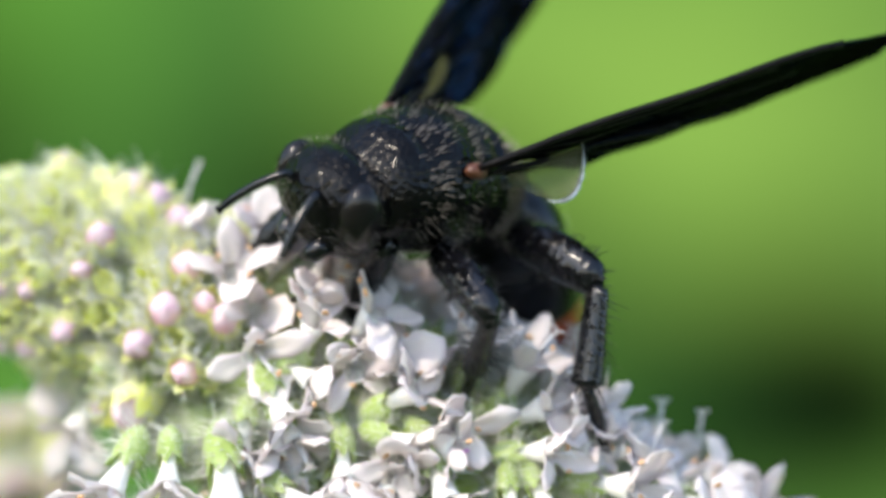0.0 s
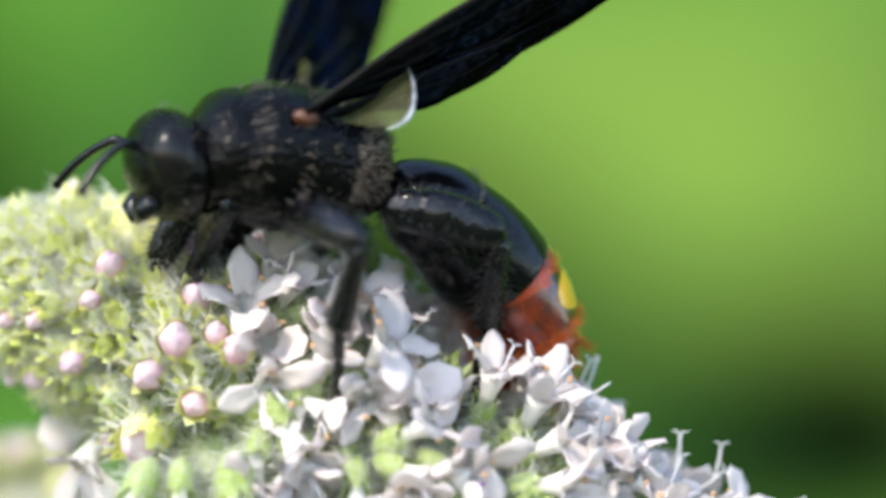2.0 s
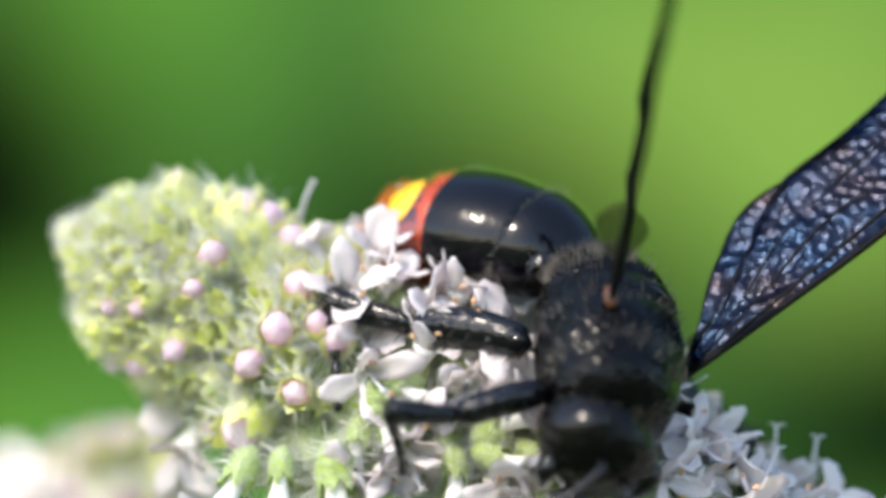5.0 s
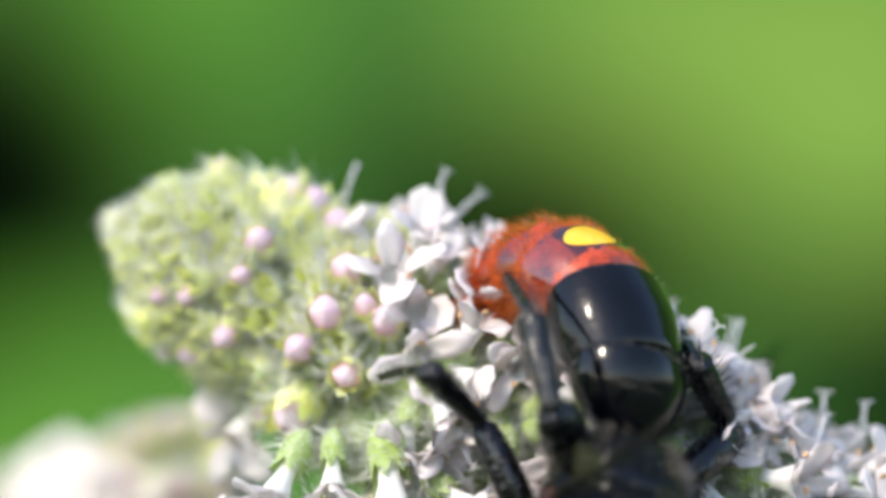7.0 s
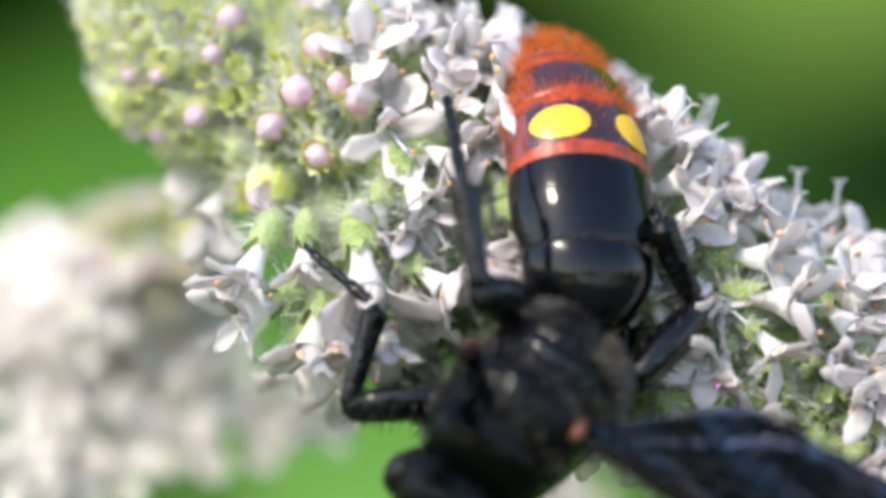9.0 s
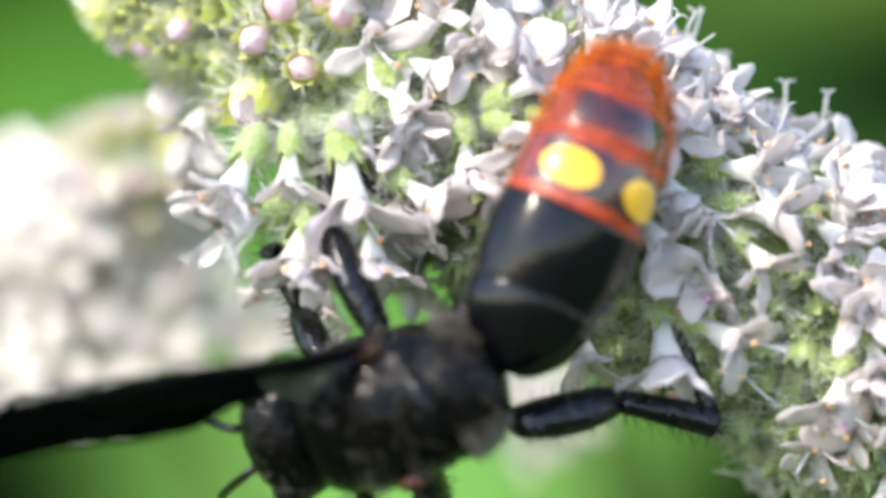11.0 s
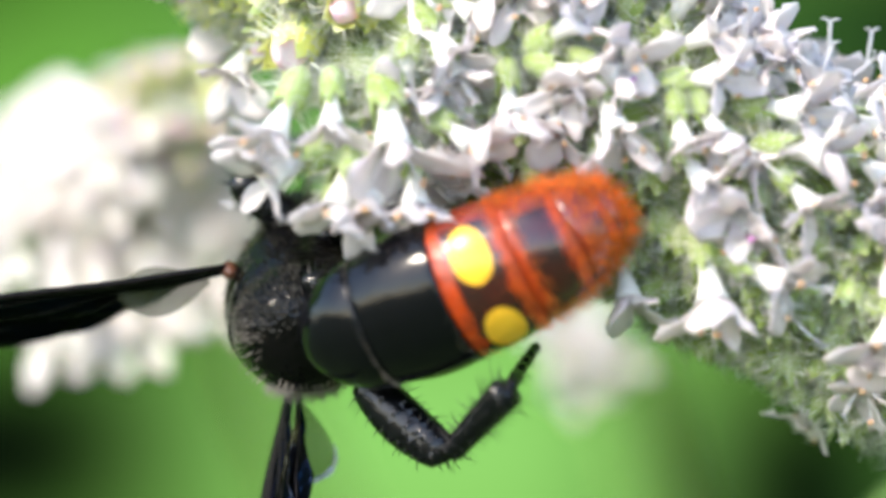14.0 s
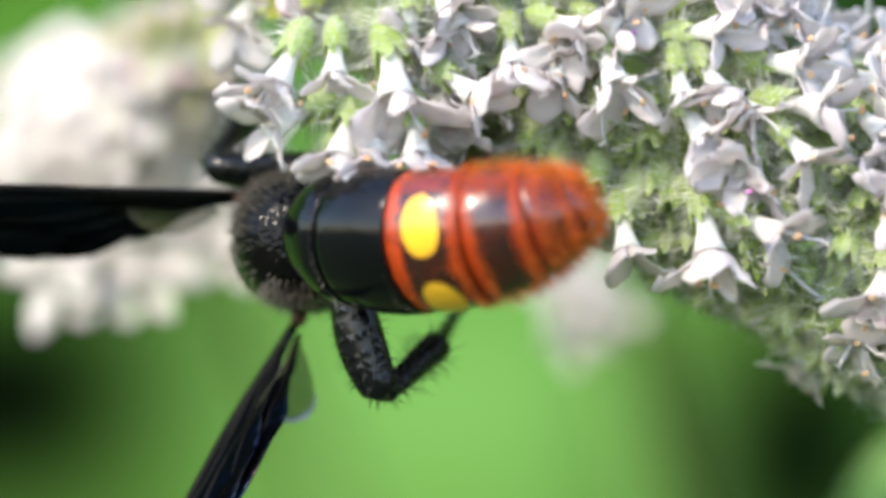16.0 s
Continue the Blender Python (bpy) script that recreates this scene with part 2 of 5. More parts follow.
def petal_mesh(length, width, curl, notch, seed):
    """One corolla lobe: a thin cupped blade with two faces and a rim."""
    r = random.Random(seed)
    bm = bmesh.new()
    nu, nv = 6, 4
    top, low = [], []
    for i in range(nu + 1):
        s = i / nu
        w = width * (0.50 + 0.50 * math.sin(math.pi * min(1, 0.02 + s * 0.70)) ** 1.1) * (1 + r.uniform(-0.06, 0.06))
        ra, rb = [], []
        for j in range(nv + 1):
            q = 2 * j / nv - 1
            x = length * s - (notch * length if (i == nu and j == nv // 2) else 0) - 0.34 * length * q * q * s ** 3
            ang = curl * s
            z = -length * s * math.sin(ang) * 0.6 + 0.24 * width * q * q * (1 - 0.7 * s) + r.uniform(-0.06, 0.06) * width + r.uniform(-0.03, 0.03) * length * s
            ra.append(bm.verts.new(Vector((x * math.cos(ang * 0.6), q * w / 2, z)) * MM))
            rb.append(bm.verts.new(Vector((x * math.cos(ang * 0.6), q * w / 2, z - 0.07)) * MM))
        top.append(ra)
        low.append(rb)
    for i in range(nu):
        for j in range(nv):
            bm.faces.new((top[i][j], top[i + 1][j], top[i + 1][j + 1], top[i][j + 1]))
            bm.faces.new((low[i][j], low[i][j + 1], low[i + 1][j + 1], low[i + 1][j]))
    edge = [(i, 0) for i in range(nu + 1)] + [(nu, j) for j in range(1, nv + 1)] + [(i, nv) for i in range(nu - 1, -1, -1)] + [(0, j) for j in range(nv - 1, 0, -1)]
    for a, b in zip(edge, edge[1:] + edge[:1]):
        bm.faces.new((top[a[0]][a[1]], top[b[0]][b[1]], low[b[0]][b[1]], low[a[0]][a[1]]))
    return mesh_of("petal", bm, PETAL)


def calyx_mesh(length, radius, share, mat, seed, hair_len=0.75):
    """A five-toothed bell with bristles."""
    r = random.Random(seed)
    bm = bmesh.new()
    n = 12
    loops = []
    for s, k in ((0, 0.35), (0.1, 0.6), (0.2, 0.8), (0.3, 0.92), (0.4, 0.98), (0.5, 1.0), (0.6, 1.0), (0.7, 0.97), (0.78, 0.95)):
        loops.append([bm.verts.new(Vector((radius * k * math.cos(2 * math.pi * i / n), radius * k * math.sin(2 * math.pi * i / n), length * s)) * MM) for i in range(n)])
    sides = []
    for a, b in zip(loops, loops[1:]):
        for i in range(n):
            sides.append(bm.faces.new((a[i], a[(i + 1) % n], b[(i + 1) % n], b[i])))
    bm.faces.new(loops[0])
    last = loops[-1]
    for i in range(0, n, 2):
        ang = 2 * math.pi * (i + 1) / n
        flare = radius * r.uniform(0.75, 1.2)
        tip = bm.verts.new(Vector((flare * math.cos(ang), flare * math.sin(ang), length * r.uniform(0.95, 1.12))) * MM)
        sides.append(bm.faces.new((last[i], last[(i + 1) % n], tip)))
        sides.append(bm.faces.new((last[(i + 1) % n], last[(i + 2) % n], tip)))
    bm.normal_update()
    bristles(bm, sides, 0.13, hair_len, seed, (0, 0, 0.5), 1, share)
    return mesh_of("calyx", bm, [mat, HAIR])


def throat_mesh():
    bm = bmesh.new()
    loft(bm, [((0, 0, z * MM), (k * MM, 0, 0), (0, k * MM, 0)) for z, k in ((0, 0.36), (0.9, 0.42), (1.6, 0.6), (2.1, 0.78), (2.05, 0.7), (1.5, 0.42), (0.9, 0.15))], 10)
    return mesh_of("flower", bm, THROAT)


def stamen_mesh(length, bend, mat, seed, anther=0.17):
    r = random.Random(seed)
    bm = bmesh.new()
    path = [Vector((0.12 + bend * s * s, r.uniform(-0.05, 0.05), length * s)) * MM for s in (0, 0.25, 0.5, 0.75, 1)]
    tube(bm, path, [0.065 * MM, 0.06 * MM, 0.055 * MM, 0.05 * MM, 0.045 * MM], 6, 0)
    for q in (-1, 1):
        blob(bm, path[-1] + Vector((0.0, q * anther * 0.45 * MM, 0.06 * MM)), anther * 0.6 * MM, anther * 0.62 * MM, anther * 0.9 * MM, pose(0, 0, 0, 25 * q), 8, 6, 1)
    return mesh_of("stamen", bm, [FILAMENT, mat])


def style_mesh(length, seed):
    """A thread that forks at its end."""
    r = random.Random(seed)
    bm = bmesh.new()
    path = [Vector((r.uniform(-0.1, 0.1) * s, 0.15 * s * s, length * s)) * MM for s in (0, 0.35, 0.7, 1)]
    tube(bm, path, [0.085 * MM, 0.075 * MM, 0.07 * MM, 0.065 * MM], 6, 0)
    for q in (-1, 1):
        tube(bm, [path[-1], path[-1] + Vector((q * 0.22, 0.05, 0.16)) * MM, path[-1] + Vector((q * 0.42, 0.05, 0.14)) * MM], [0.055 * MM, 0.045 * MM, 0.02 * MM], 5, 0)
    return mesh_of("style", bm, [FILAMENT])


PETALS = [petal_mesh(l, w, c, n, s) for s, (l, w, c, n) in enumerate(((2.2, 1.25, 0.3, 0), (2.5, 1.15, 0.5, 0.04), (2.1, 1.35, 0.2, 0), (2.7, 1.2, 0.4, 0.05), (2.3, 1.05, -0.2, 0), (2.0, 1.3, 0.6, 0.04)))]
BIGPETALS = [petal_mesh(2.5, 2.1, c, n, s + 9) for s, (c, n) in enumerate(((0.1, 0.14), (0.45, 0.1), (-0.2, 0.12)))]
CALYCES = [calyx_mesh(2.3, 0.72, 1.0, CALYX, s + 20, 1.25) for s in range(4)]
YOUNGS = [calyx_mesh(1.5 + 0.15 * s, 0.66, 1.0, YOUNG, s + 30, 1.15) for s in range(4)]
STAMENS = [stamen_mesh(l, b, m, s + 40) for s, (l, b, m) in enumerate(((2.3, 0.5, ANTHER), (1.9, 0.8, ANTHER), (1.5, 0.6, ANTHER), (2.0, 0.3, MAUVE)))]
STYLES = [style_mesh(l, s + 50) for s, l in enumerate((3.0, 3.6))]
THROATS = throat_mesh()


def bud_mesh(seed):
    r = random.Random(seed)
    bm = bmesh.new()
    blob(bm, (0, 0, 0), 0.56 * MM, 0.5 * MM, 0.72 * MM, None, 12, 9)
    for v in bm.verts:
        a = math.atan2(v.co.y, v.co.x)
        v.co *= 1 + 0.07 * math.cos(4 * a) * (1 if v.co.z > 0 else 0) + r.uniform(-0.03, 0.03)
    return mesh_of("bud", bm, PINK)


BUDS = [bud_mesh(s) for s in range(3)]


def far_flower_mesh(seed):
    """A whole corolla in one mesh, for the flowers far behind."""
    r = random.Random(seed)
    bm = bmesh.new()
    bm.from_mesh(THROATS)
    for f in bm.faces:
        f.material_index = 1
    for k in range(4):
        old = set(bm.verts)
        bm.from_mesh(r.choice(BIGPETALS if k == 0 else PETALS))
        m = pose(0, 0, 1.85 * MM, 0, 0, 90 * k + r.uniform(-12, 12)) @ pose(0.5 * MM, 0, 0, 0, r.uniform(-60, -5), 0)
        bmesh.ops.transform(bm, matrix=m, verts=[v for v in bm.verts if v not in old])
    return mesh_of("flower", bm, [FARPETAL, THROAT])


FAR_FLOWERS = [far_flower_mesh(s + 70) for s in range(5)]


def outward(p, d, spin):
    """The pose at p (mm) whose z axis is d, spun about it."""
    d = Vector(d).normalized()
    return Matrix.Translation(Vector(p) * MM) @ d.to_track_quat("Z", "Y").to_matrix().to_4x4() @ pose(0, 0, 0, 0, 0, spin)


def flower(spike, m, r, size=1.0, open_=1.0, threads=True):
    """One open mint flower: calyx, tube, four lobes, stamens, style."""
    base = part("flower", THROATS, None, spike, "", m @ Matrix.Scale(size, 4))
    part("calyx", r.choice(CALYCES), None, base, "", pose(0, 0, -1.5 * MM, 0, 0, r.uniform(0, 72)))
    for k in range(4):
        me = r.choice(BIGPETALS) if k == 0 else r.choice(PETALS)
        a = 90 * k + r.uniform(-12, 12)
        tilt = (r.uniform(-78, -50) if r.random() < 0.8 else r.uniform(-50, -20)) * min(1.1, open_)
        part("petal", me, None, base, "", pose(0, 0, 1.85 * MM, 0, 0, a) @ pose(0.5 * MM, 0, 0, 0, tilt, 0) @ pose(0, 0, 0, r.uniform(-25, 25), 0, r.uniform(-14, 14)) @ Matrix.Scale(r.uniform(0.85, 1.12), 4))
    if threads:
        for k in range(r.choice((0, 1, 2, 2, 3, 3))):
            part("stamen", r.choice(STAMENS[:3]) if r.random() < 0.96 else STAMENS[3], None, base, "", pose(0, 0, 1.0 * MM, 0, 0, 90 * k + r.uniform(10, 80)) @ pose(0, 0, 0, 0, r.uniform(2, 22), 0))
        if r.random() < 0.3:
            part("style", r.choice(STYLES), None, base, "", pose(0, 0, 0.6 * MM, r.uniform(-12, 12), r.uniform(-12, 12)))
    return base


def pink_bud(spike, m, r, size=1.0):
    b = part("bud", r.choice(BUDS), None, spike, "", m @ Matrix.Scale(size, 4))
    part("calyx", r.choice(YOUNGS), None, b, "", pose(0, 0, -1.25 * MM, 0, 0, r.uniform(0, 72)))


def along(axis, s):
    """The point and direction at s, 0 at the tip and 1 at the end of the flowering part."""
    n = len(axis) - 1
    x = min(max(s, 0), 0.9999) * n
    i = int(x)
    f = x - i
    p = [Vector(a) for a in axis]
    pm, pn = p[max(i - 1, 0)], p[min(i + 2, n)]
    a, b = p[i], p[i + 1]
    c = a + (b - a) * f
    d0, d1 = (b - pm).normalized(), (pn - a).normalized()
    return c, (d0 * (1 - f) + d1 * f).normalized()


def spike(axis, radius, root, label, seed, hand=(), rows=15, first_open=0.30, dense=72, clump=0.0, deep=False):
    """A flowering spike: core, whorls of buds and flowers, and the stem down to the ground."""
    r = random.Random(seed)
    top = new("mint_spike")
    top.location = Vector(root) * MM
    back = Matrix.Translation(-Vector(root) * MM)
    # core and stem
    bm = bmesh.new()
    pts, rad = [], []
    for k in range(25):
        s = k / 24
        c, d = along(axis, s)
        pts.append(c * MM)
        rad.append(max(0.25, (radius(s) - 2.8)) * MM)
    tube(bm, pts, rad, 14)
    bm.transform(back)
    for v in bm.verts:
        v.co += Vector((noise.noise(v.co * 900), noise.noise(v.co * 900 + Vector((9, 0, 0))), noise.noise(v.co * 900 + Vector((0, 9, 0))))) * 0.0005
    part("flower_core", bm, STEM, top, "green core of crowded calyces")
    bm = bmesh.new()
    e = Vector(axis[-1])
    d = along(axis, 0.98)[1]
    g = Vector(root)
    path = [(e + (g - e) * q + d * 60 * q * (1 - q)) * MM for q in (0, 0.05, 0.12, 0.25, 0.45, 0.7, 1)]
    if deep:
        # bends away behind before it drops
        path = [(e + Vector(q)) * MM for q in ((0, 0, 0), (0.5, 25, -0.5), (2, 70, -3), (8, 130, -25), (20, 170, -120), (30, 190, -350))] + [g * MM]
    path[0] = (e - d * 3) * MM
    tube(bm, path, [1.3 * MM, 1.3 * MM, 1.35 * MM, 1.4 * MM, 1.5 * MM, 1.7 * MM, 2.0 * MM], 8)
    bm.transform(back)
    part("stem", bm, STEM, top, "square green stem")
    tagged(top, label, "flower")
    placed = []
    for kind, p, d, size in hand:
        m = back @ outward(p, d, r.uniform(0, 360))
        if kind == "bud":
            pink_bud(top, m, r, size)
        elif kind == "flower" and deep:
            part("flower", r.choice(FAR_FLOWERS), None, top, "", m @ Matrix.Scale(size * 0.75, 4))
        elif kind == "flower":
            flower(top, m, r, size * 0.9, 0.9)
        elif kind == "style":
            part("style", style_mesh(size, 90 + len(placed)), None, top, "", m)
        placed.append(Vector(p))
    golden = 137.508
    for w in range(rows * dense):
        s = (w + 0.5) / (rows * dense)
        # denser rows towards the tip
        s = s ** 1.02
        c, d = along(axis, s)
        ang = radians(golden * w) + r.uniform(-0.2, 0.2)
        u = d.orthogonal().normalized()
        v = d.cross(u)
        out = u * math.cos(ang) + v * math.sin(ang)
        lean = -d * (0.9 if s < 0.06 else 0.45 if s < 0.3 else 0.15)
        way = (out + lean + Vector((r.uniform(-1, 1), r.uniform(-1, 1), r.uniform(-1, 1))) * 0.22).normalized()
        if deep:
            way = (way + Vector((-0.15, -0.3, 0.2))).normalized()
        elif out.y < 0 and out.z < 0.5 and s > first_open:
            way = (way * 0.8 + Vector((0.1, 0, -0.55))).normalized()
        if not deep and s > first_open:
            way = Vector((way.x, way.y * 0.55, way.z)).normalized()
        rr = radius(s)
        young = s < first_open + 0.01 + r.uniform(-0.04, 0.05) - (0.07 if out.z < -0.3 else 0)
        below = s > 0.45 and out.z < -0.25
        tuft = noise.noise((c + out * rr) * 0.24 + Vector((seed, 0, 0)))
        if young:
            p = c + out * (rr - 1.75 + r.uniform(-0.5, 0.35))
            if r.random() < (0.3 if deep else 0.12 if s > 0.1 else 0.0) and (deep or out.y > -0.25):
                pink_bud(top, back @ outward(p + way * 1.4, way, r.uniform(0, 360)), r, r.uniform(0.7, 1.0))
            else:
                part("calyx", r.choice(YOUNGS), None, top, "", back @ outward(p - way * 0.3, way, r.uniform(0, 360)) @ Matrix.Scale(r.uniform(0.75, 1.05) * (0.7 if s < 0.05 else 1), 4))
        elif not (not deep and out.y < 0 and in_gap(c + out * rr)) and tuft > (0.4 if below or (s > 0.6 and out.z < 0.1) else -0.02 if s < 0.55 else 0.0) + clump + r.uniform(-0.08, 0.08):
            p = c + out * (rr - 2.1 + r.uniform(-0.5, 0.5))
            q = p + way * 1.8
            if any((q - h).length < 1.3 for h in placed):
                continue
            if deep:
                part("flower", r.choice(FAR_FLOWERS), None, top, "", back @ outward(p, way, r.uniform(0, 360)) @ Matrix.Scale(r.uniform(0.75, 1.0), 4))
            else:
                flower(top, back @ outward(p, way, r.uniform(0, 360)), r, r.uniform(0.74, 1.0), r.uniform(0.7, 1.1))
        else:
            p = c + out * (rr - 3.1 + r.uniform(-0.4, 0.4))
            part("calyx", r.choice(CALYCES), None, top, "", back @ outward(p, way, r.uniform(0, 360)) @ Matrix.Scale(r.uniform(0.85, 1.15), 4))
    return top


def plan(u, v):
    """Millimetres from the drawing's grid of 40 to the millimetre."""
    return (u - 784) / 40, (441 - v) / 40


def grow(s):
    return 1.6 + 3.1 * min(1, s / 0.11) ** 0.6 + 2.5 * min(1, max(0, s - 0.14) / 0.3)


FRONT = [(-15.5, 2.6, 10.9), (-9.4, 1.8, 8.1), (0.4, 0.5, 2.6), (10.4, -0.5, -4.0), (20.0, -1.0, -9.3), (29.0, -1.0, -15.3)]


# green gaps between the whorls: centre and half axes on the grid
GAPS = ((1080, 490, 50, 110), (1228, 530, 48, 48), (870, 535, 80, 60), (812, 250, 38, 55), (650, 250, 55, 42), (1010, 640, 60, 50), (1390, 1050, 150, 115))


def in_gap(p):
    u, v = 784 + 40 * p.x, 441 - 40 * p.z
    return any(((u - a) / c) ** 2 + ((v - b) / d) ** 2 < 1 for a, b, c, d in GAPS)


def on_skin(u, v):
    """The point of the front spike's flower bases towards the viewer at a place on the grid."""
    x, z = plan(u, v)
    s, c = min(((k / 80, along(FRONT, k / 80)[0]) for k in range(81)), key=lambda q: math.hypot(q[1].x - x, q[1].z - z))
    room = max(0.0, (grow(s) - 0.9) ** 2 - (c.x - x) ** 2 - (c.z - z) ** 2)
    return Vector((x, c.y - math.sqrt(room), z))


def away(p):
    """Outward from the front spike's axis at p."""
    best = min((along(FRONT, k / 60)[0] for k in range(61)), key=lambda c: (c - p).length)
    return (p - best).normalized()


hand = []
for u, v, y, size in ((531, 167, -4.5, 1.1), (485, 227, -4.6, 1.0), (288, 222, -1.2, 0.9), (564, 93, -4.2, 1.05), (412, 39, -3.0, 0.9), (478, 334, -4.4, 1.35),
                      (636, 180, -5.0, 1.0), (352, 205, -2.6, 0.85), (600, 155, -4.9, 0.8), (568, 275, -5.0, 0.9), (640, 55, -4.4, 1.2), (450, -35, -1.0, 1.3),
                      (495, -20, -1.0, 1.2), (380, 100, -3.0, 0.7), (285, 135, -1.5, 0.7), (236, 130, -0.5, 0.7), (545, 10, -2.5, 0.9)):
    p = on_skin(u, v) + Vector((0, -0.25, 0))
    hand.append(("bud", p, away(p), 1.3 * size))
# open flowers by whorl: place on the grid, way they point (degrees, anticlockwise from the right), size
UPPER = ((682, 73, 74, 0.9), (747, 116, 13, 1), (542, 17, 19, 0.6), (853, 222, 52, 1.2), (1062, 271, 73, 1), (1132, 309, 66, 1.1), (1143, 348, 25, 1), (1212, 366, 29, 0.95), (915, 329, 28, 1), (402, 326, -117, 1.1), (770, 243, 69, 1), (717, 299, -63, 1.15), (916, 378, -18, 0.95), (679, 354, -103, 1.1))
SIDE = ((642, 426, -84, 1.3), (548, 416, -91, 0.85), (477, 425, -115, 1.05), (507, 525, -156, 1.1), (572, 545, -105, 1.05), (612, 545, -91, 1), (682, 546, -85, 1), (737, 472, -36, 0.9), (747, 362, -111, 1), (847, 402, -87, 0.95), (986, 373, -28, 1), (1006, 428, -70, 1.15))
LOWER = ((1135, 459, -82, 0.9), (1180, 454, -62, 0.95), (1145, 533, -56, 1.05), (1280, 454, -3, 1.15), (1315, 524, -8, 1.2), (1320, 579, -48, 0.9), (1444, 540, -40, 1), (1435, 475, -20, 1.1), (1180, 708, -83, 1.25), (1244, 718, -29, 1.2), (1040, 717, -82, 1.05), (1146, 404, 6, 1), (1464, 455, 26, 0.8), (1235, 384, -17, 0.8))
EDGE = ((705, 110, 60, 0.8), (830, 145, 75, 1), (745, 260, -30, 0.9), (735, 345, -60, 1), (1185, 300, 45, 0.9), (1235, 355, 20, 0.9), (1300, 405, 15, 0.8), (600, 640, -95, 0.9), (540, 600, -110, 0.9))
for u, v, angle, size in UPPER + SIDE + LOWER + EDGE:
    a = radians(angle)
    p = on_skin(u, v)
    hangs = u < 800 and 400 < v < 590
    if hangs:
        # the hanging whorl stands out towards the viewer
        p.y = min(p.y, -6.6)
    hand.append(("flower", p, Vector((math.cos(a), -0.55, math.sin(a))), (1.08 if hangs else 0.96) * size))
for u, v, du, dv in ((1406, 386, 3, -69), (1472, 394, 5, -59), (1220, 282, 28, -90), (700, -2, 32, -78), (734, 7, 61, -49), (551, -8, 18, -80), (921, 166, 38, -54), (1010, 159, 13, -65), (691, 631, 15, 75), (477, 555, -35, 43), (996, 493, 15, 84), (1314, 799, 50, 55), (1189, 753, 5, 90), (1425, 415, 55, -34), (410, 570, -40, 35), (1225, 285, 40, -93)):
    hand.append(("style", on_skin(u, v), Vector((du, -8, -dv)), math.hypot(du, dv) / 40 + 0.3))
spike(FRONT, grow, (60, 10, -750), "white and lilac mint spike, pink buds, fuzzy green tip", 3, hand)

BACK = [(-13.6, 20, 0.1), (-15.7, 25, -2.9), (-17.3, 31, -5.2), (-18.8, 38, -6.6)]
hand = []
for x, z, size in ((-19.0, -10.3, 1.4), (-17.0, -11.0, 1.3), (-15.5, -10.4, 1.3), (-18.0, -8.8, 1.4), (-21.0, -7.0, 1.3), (-13.6, -8.2, 1.4), (-11.4, -6.6, 1.3), (-8.2, -7.2, 1.3), (-7.0, -8.0, 1.2), (-9.8, -8.2, 1.3), (-22.0, -4.5, 1.2), (-12.4, -9.2, 1.2)):
    hand.append(("flower", (1.03 * x, 23, 1.03 * z), (0.1 * (x + 16), -1.0, 0.1), size))
spike(BACK, lambda s: 2.8 + 3.2 * min(1, s / 0.5) ** 0.8, (0, 250, -750), "second mint spike behind, pale and out of focus", 8, hand, 11, 0.14, 64, 0.10, True)
LOW = [(5.0, 38, -11.4), (6.4, 39, -12.6), (7.6, 41, -13.6)]
hand = [("flower", (5.2 + 0.75 * x, 37 + y, -12.5 + 0.7 * z), (-0.3 + 0.25 * x, -1.0, 0.25 + 0.3 * z), 1.05) for x, y, z in ((-1.3, 0, 1.3), (0.9, 1, 1.1), (-0.2, -0.5, 0), (1.8, 0.5, -0.6), (0.3, 0, -1.7))]
low = spike(LOW, lambda s: 1.9 + 0.4 * s, (45, 235, -750), "small white mint spike behind, low and blurred", 11, hand, 1, 0.0, 5, 1.5, True)


def leaf(top, m, length, width, label):
    """A toothed mint leaf with a sunken midrib and side veins."""
    bm = bmesh.new()
    n, k = 26, 6
    top_, low_ = [], []
    for i in range(n + 1):
        s = i / n
        w = width * math.sin(math.pi * s ** 0.8) ** 0.8 * 0.5 + 0.05
        w *= 1 + 0.10 * (i % 2)
        a, b = [], []
        for j in range(-k, k + 1):
            q = j / k
            z = 0.18 * length * s * (1 - s) + 0.25 * abs(q) * w + 0.10 * math.sin(9 * s * math.pi + 3 * abs(q))
            a.append(bm.verts.new(Vector((length * s, q * w, z)) * MM))
            b.append(bm.verts.new(Vector((length * s, q * w, z - 0.18)) * MM))
        top_.append(a)
        low_.append(b)
    for i in range(n):
        for j in range(2 * k):
            bm.faces.new((top_[i][j], top_[i + 1][j], top_[i + 1][j + 1], top_[i][j + 1]))
            bm.faces.new((low_[i][j], low_[i][j + 1], low_[i + 1][j + 1], low_[i + 1][j]))
        for j in (0, 2 * k):
            bm.faces.new((top_[i][j], low_[i][j], low_[i + 1][j], top_[i + 1][j]))
    for i in (0, n):
        for j in range(2 * k):
            bm.faces.new((top_[i][j], top_[i][j + 1], low_[i][j + 1], low_[i][j]))
    part("leaf", bm, LEAF, top, label, m)


to_root = Matrix.Translation(-Vector((45, 235, -750)) * MM)
leaf(low, to_root @ Matrix.Translation(Vector((17.8, 31.5, -24.2)) * MM) @ frame_of((0.82, 0.1, 0.5), (-0.3, -0.8, 0.6)), 18, 5, "toothed pale green mint leaf")


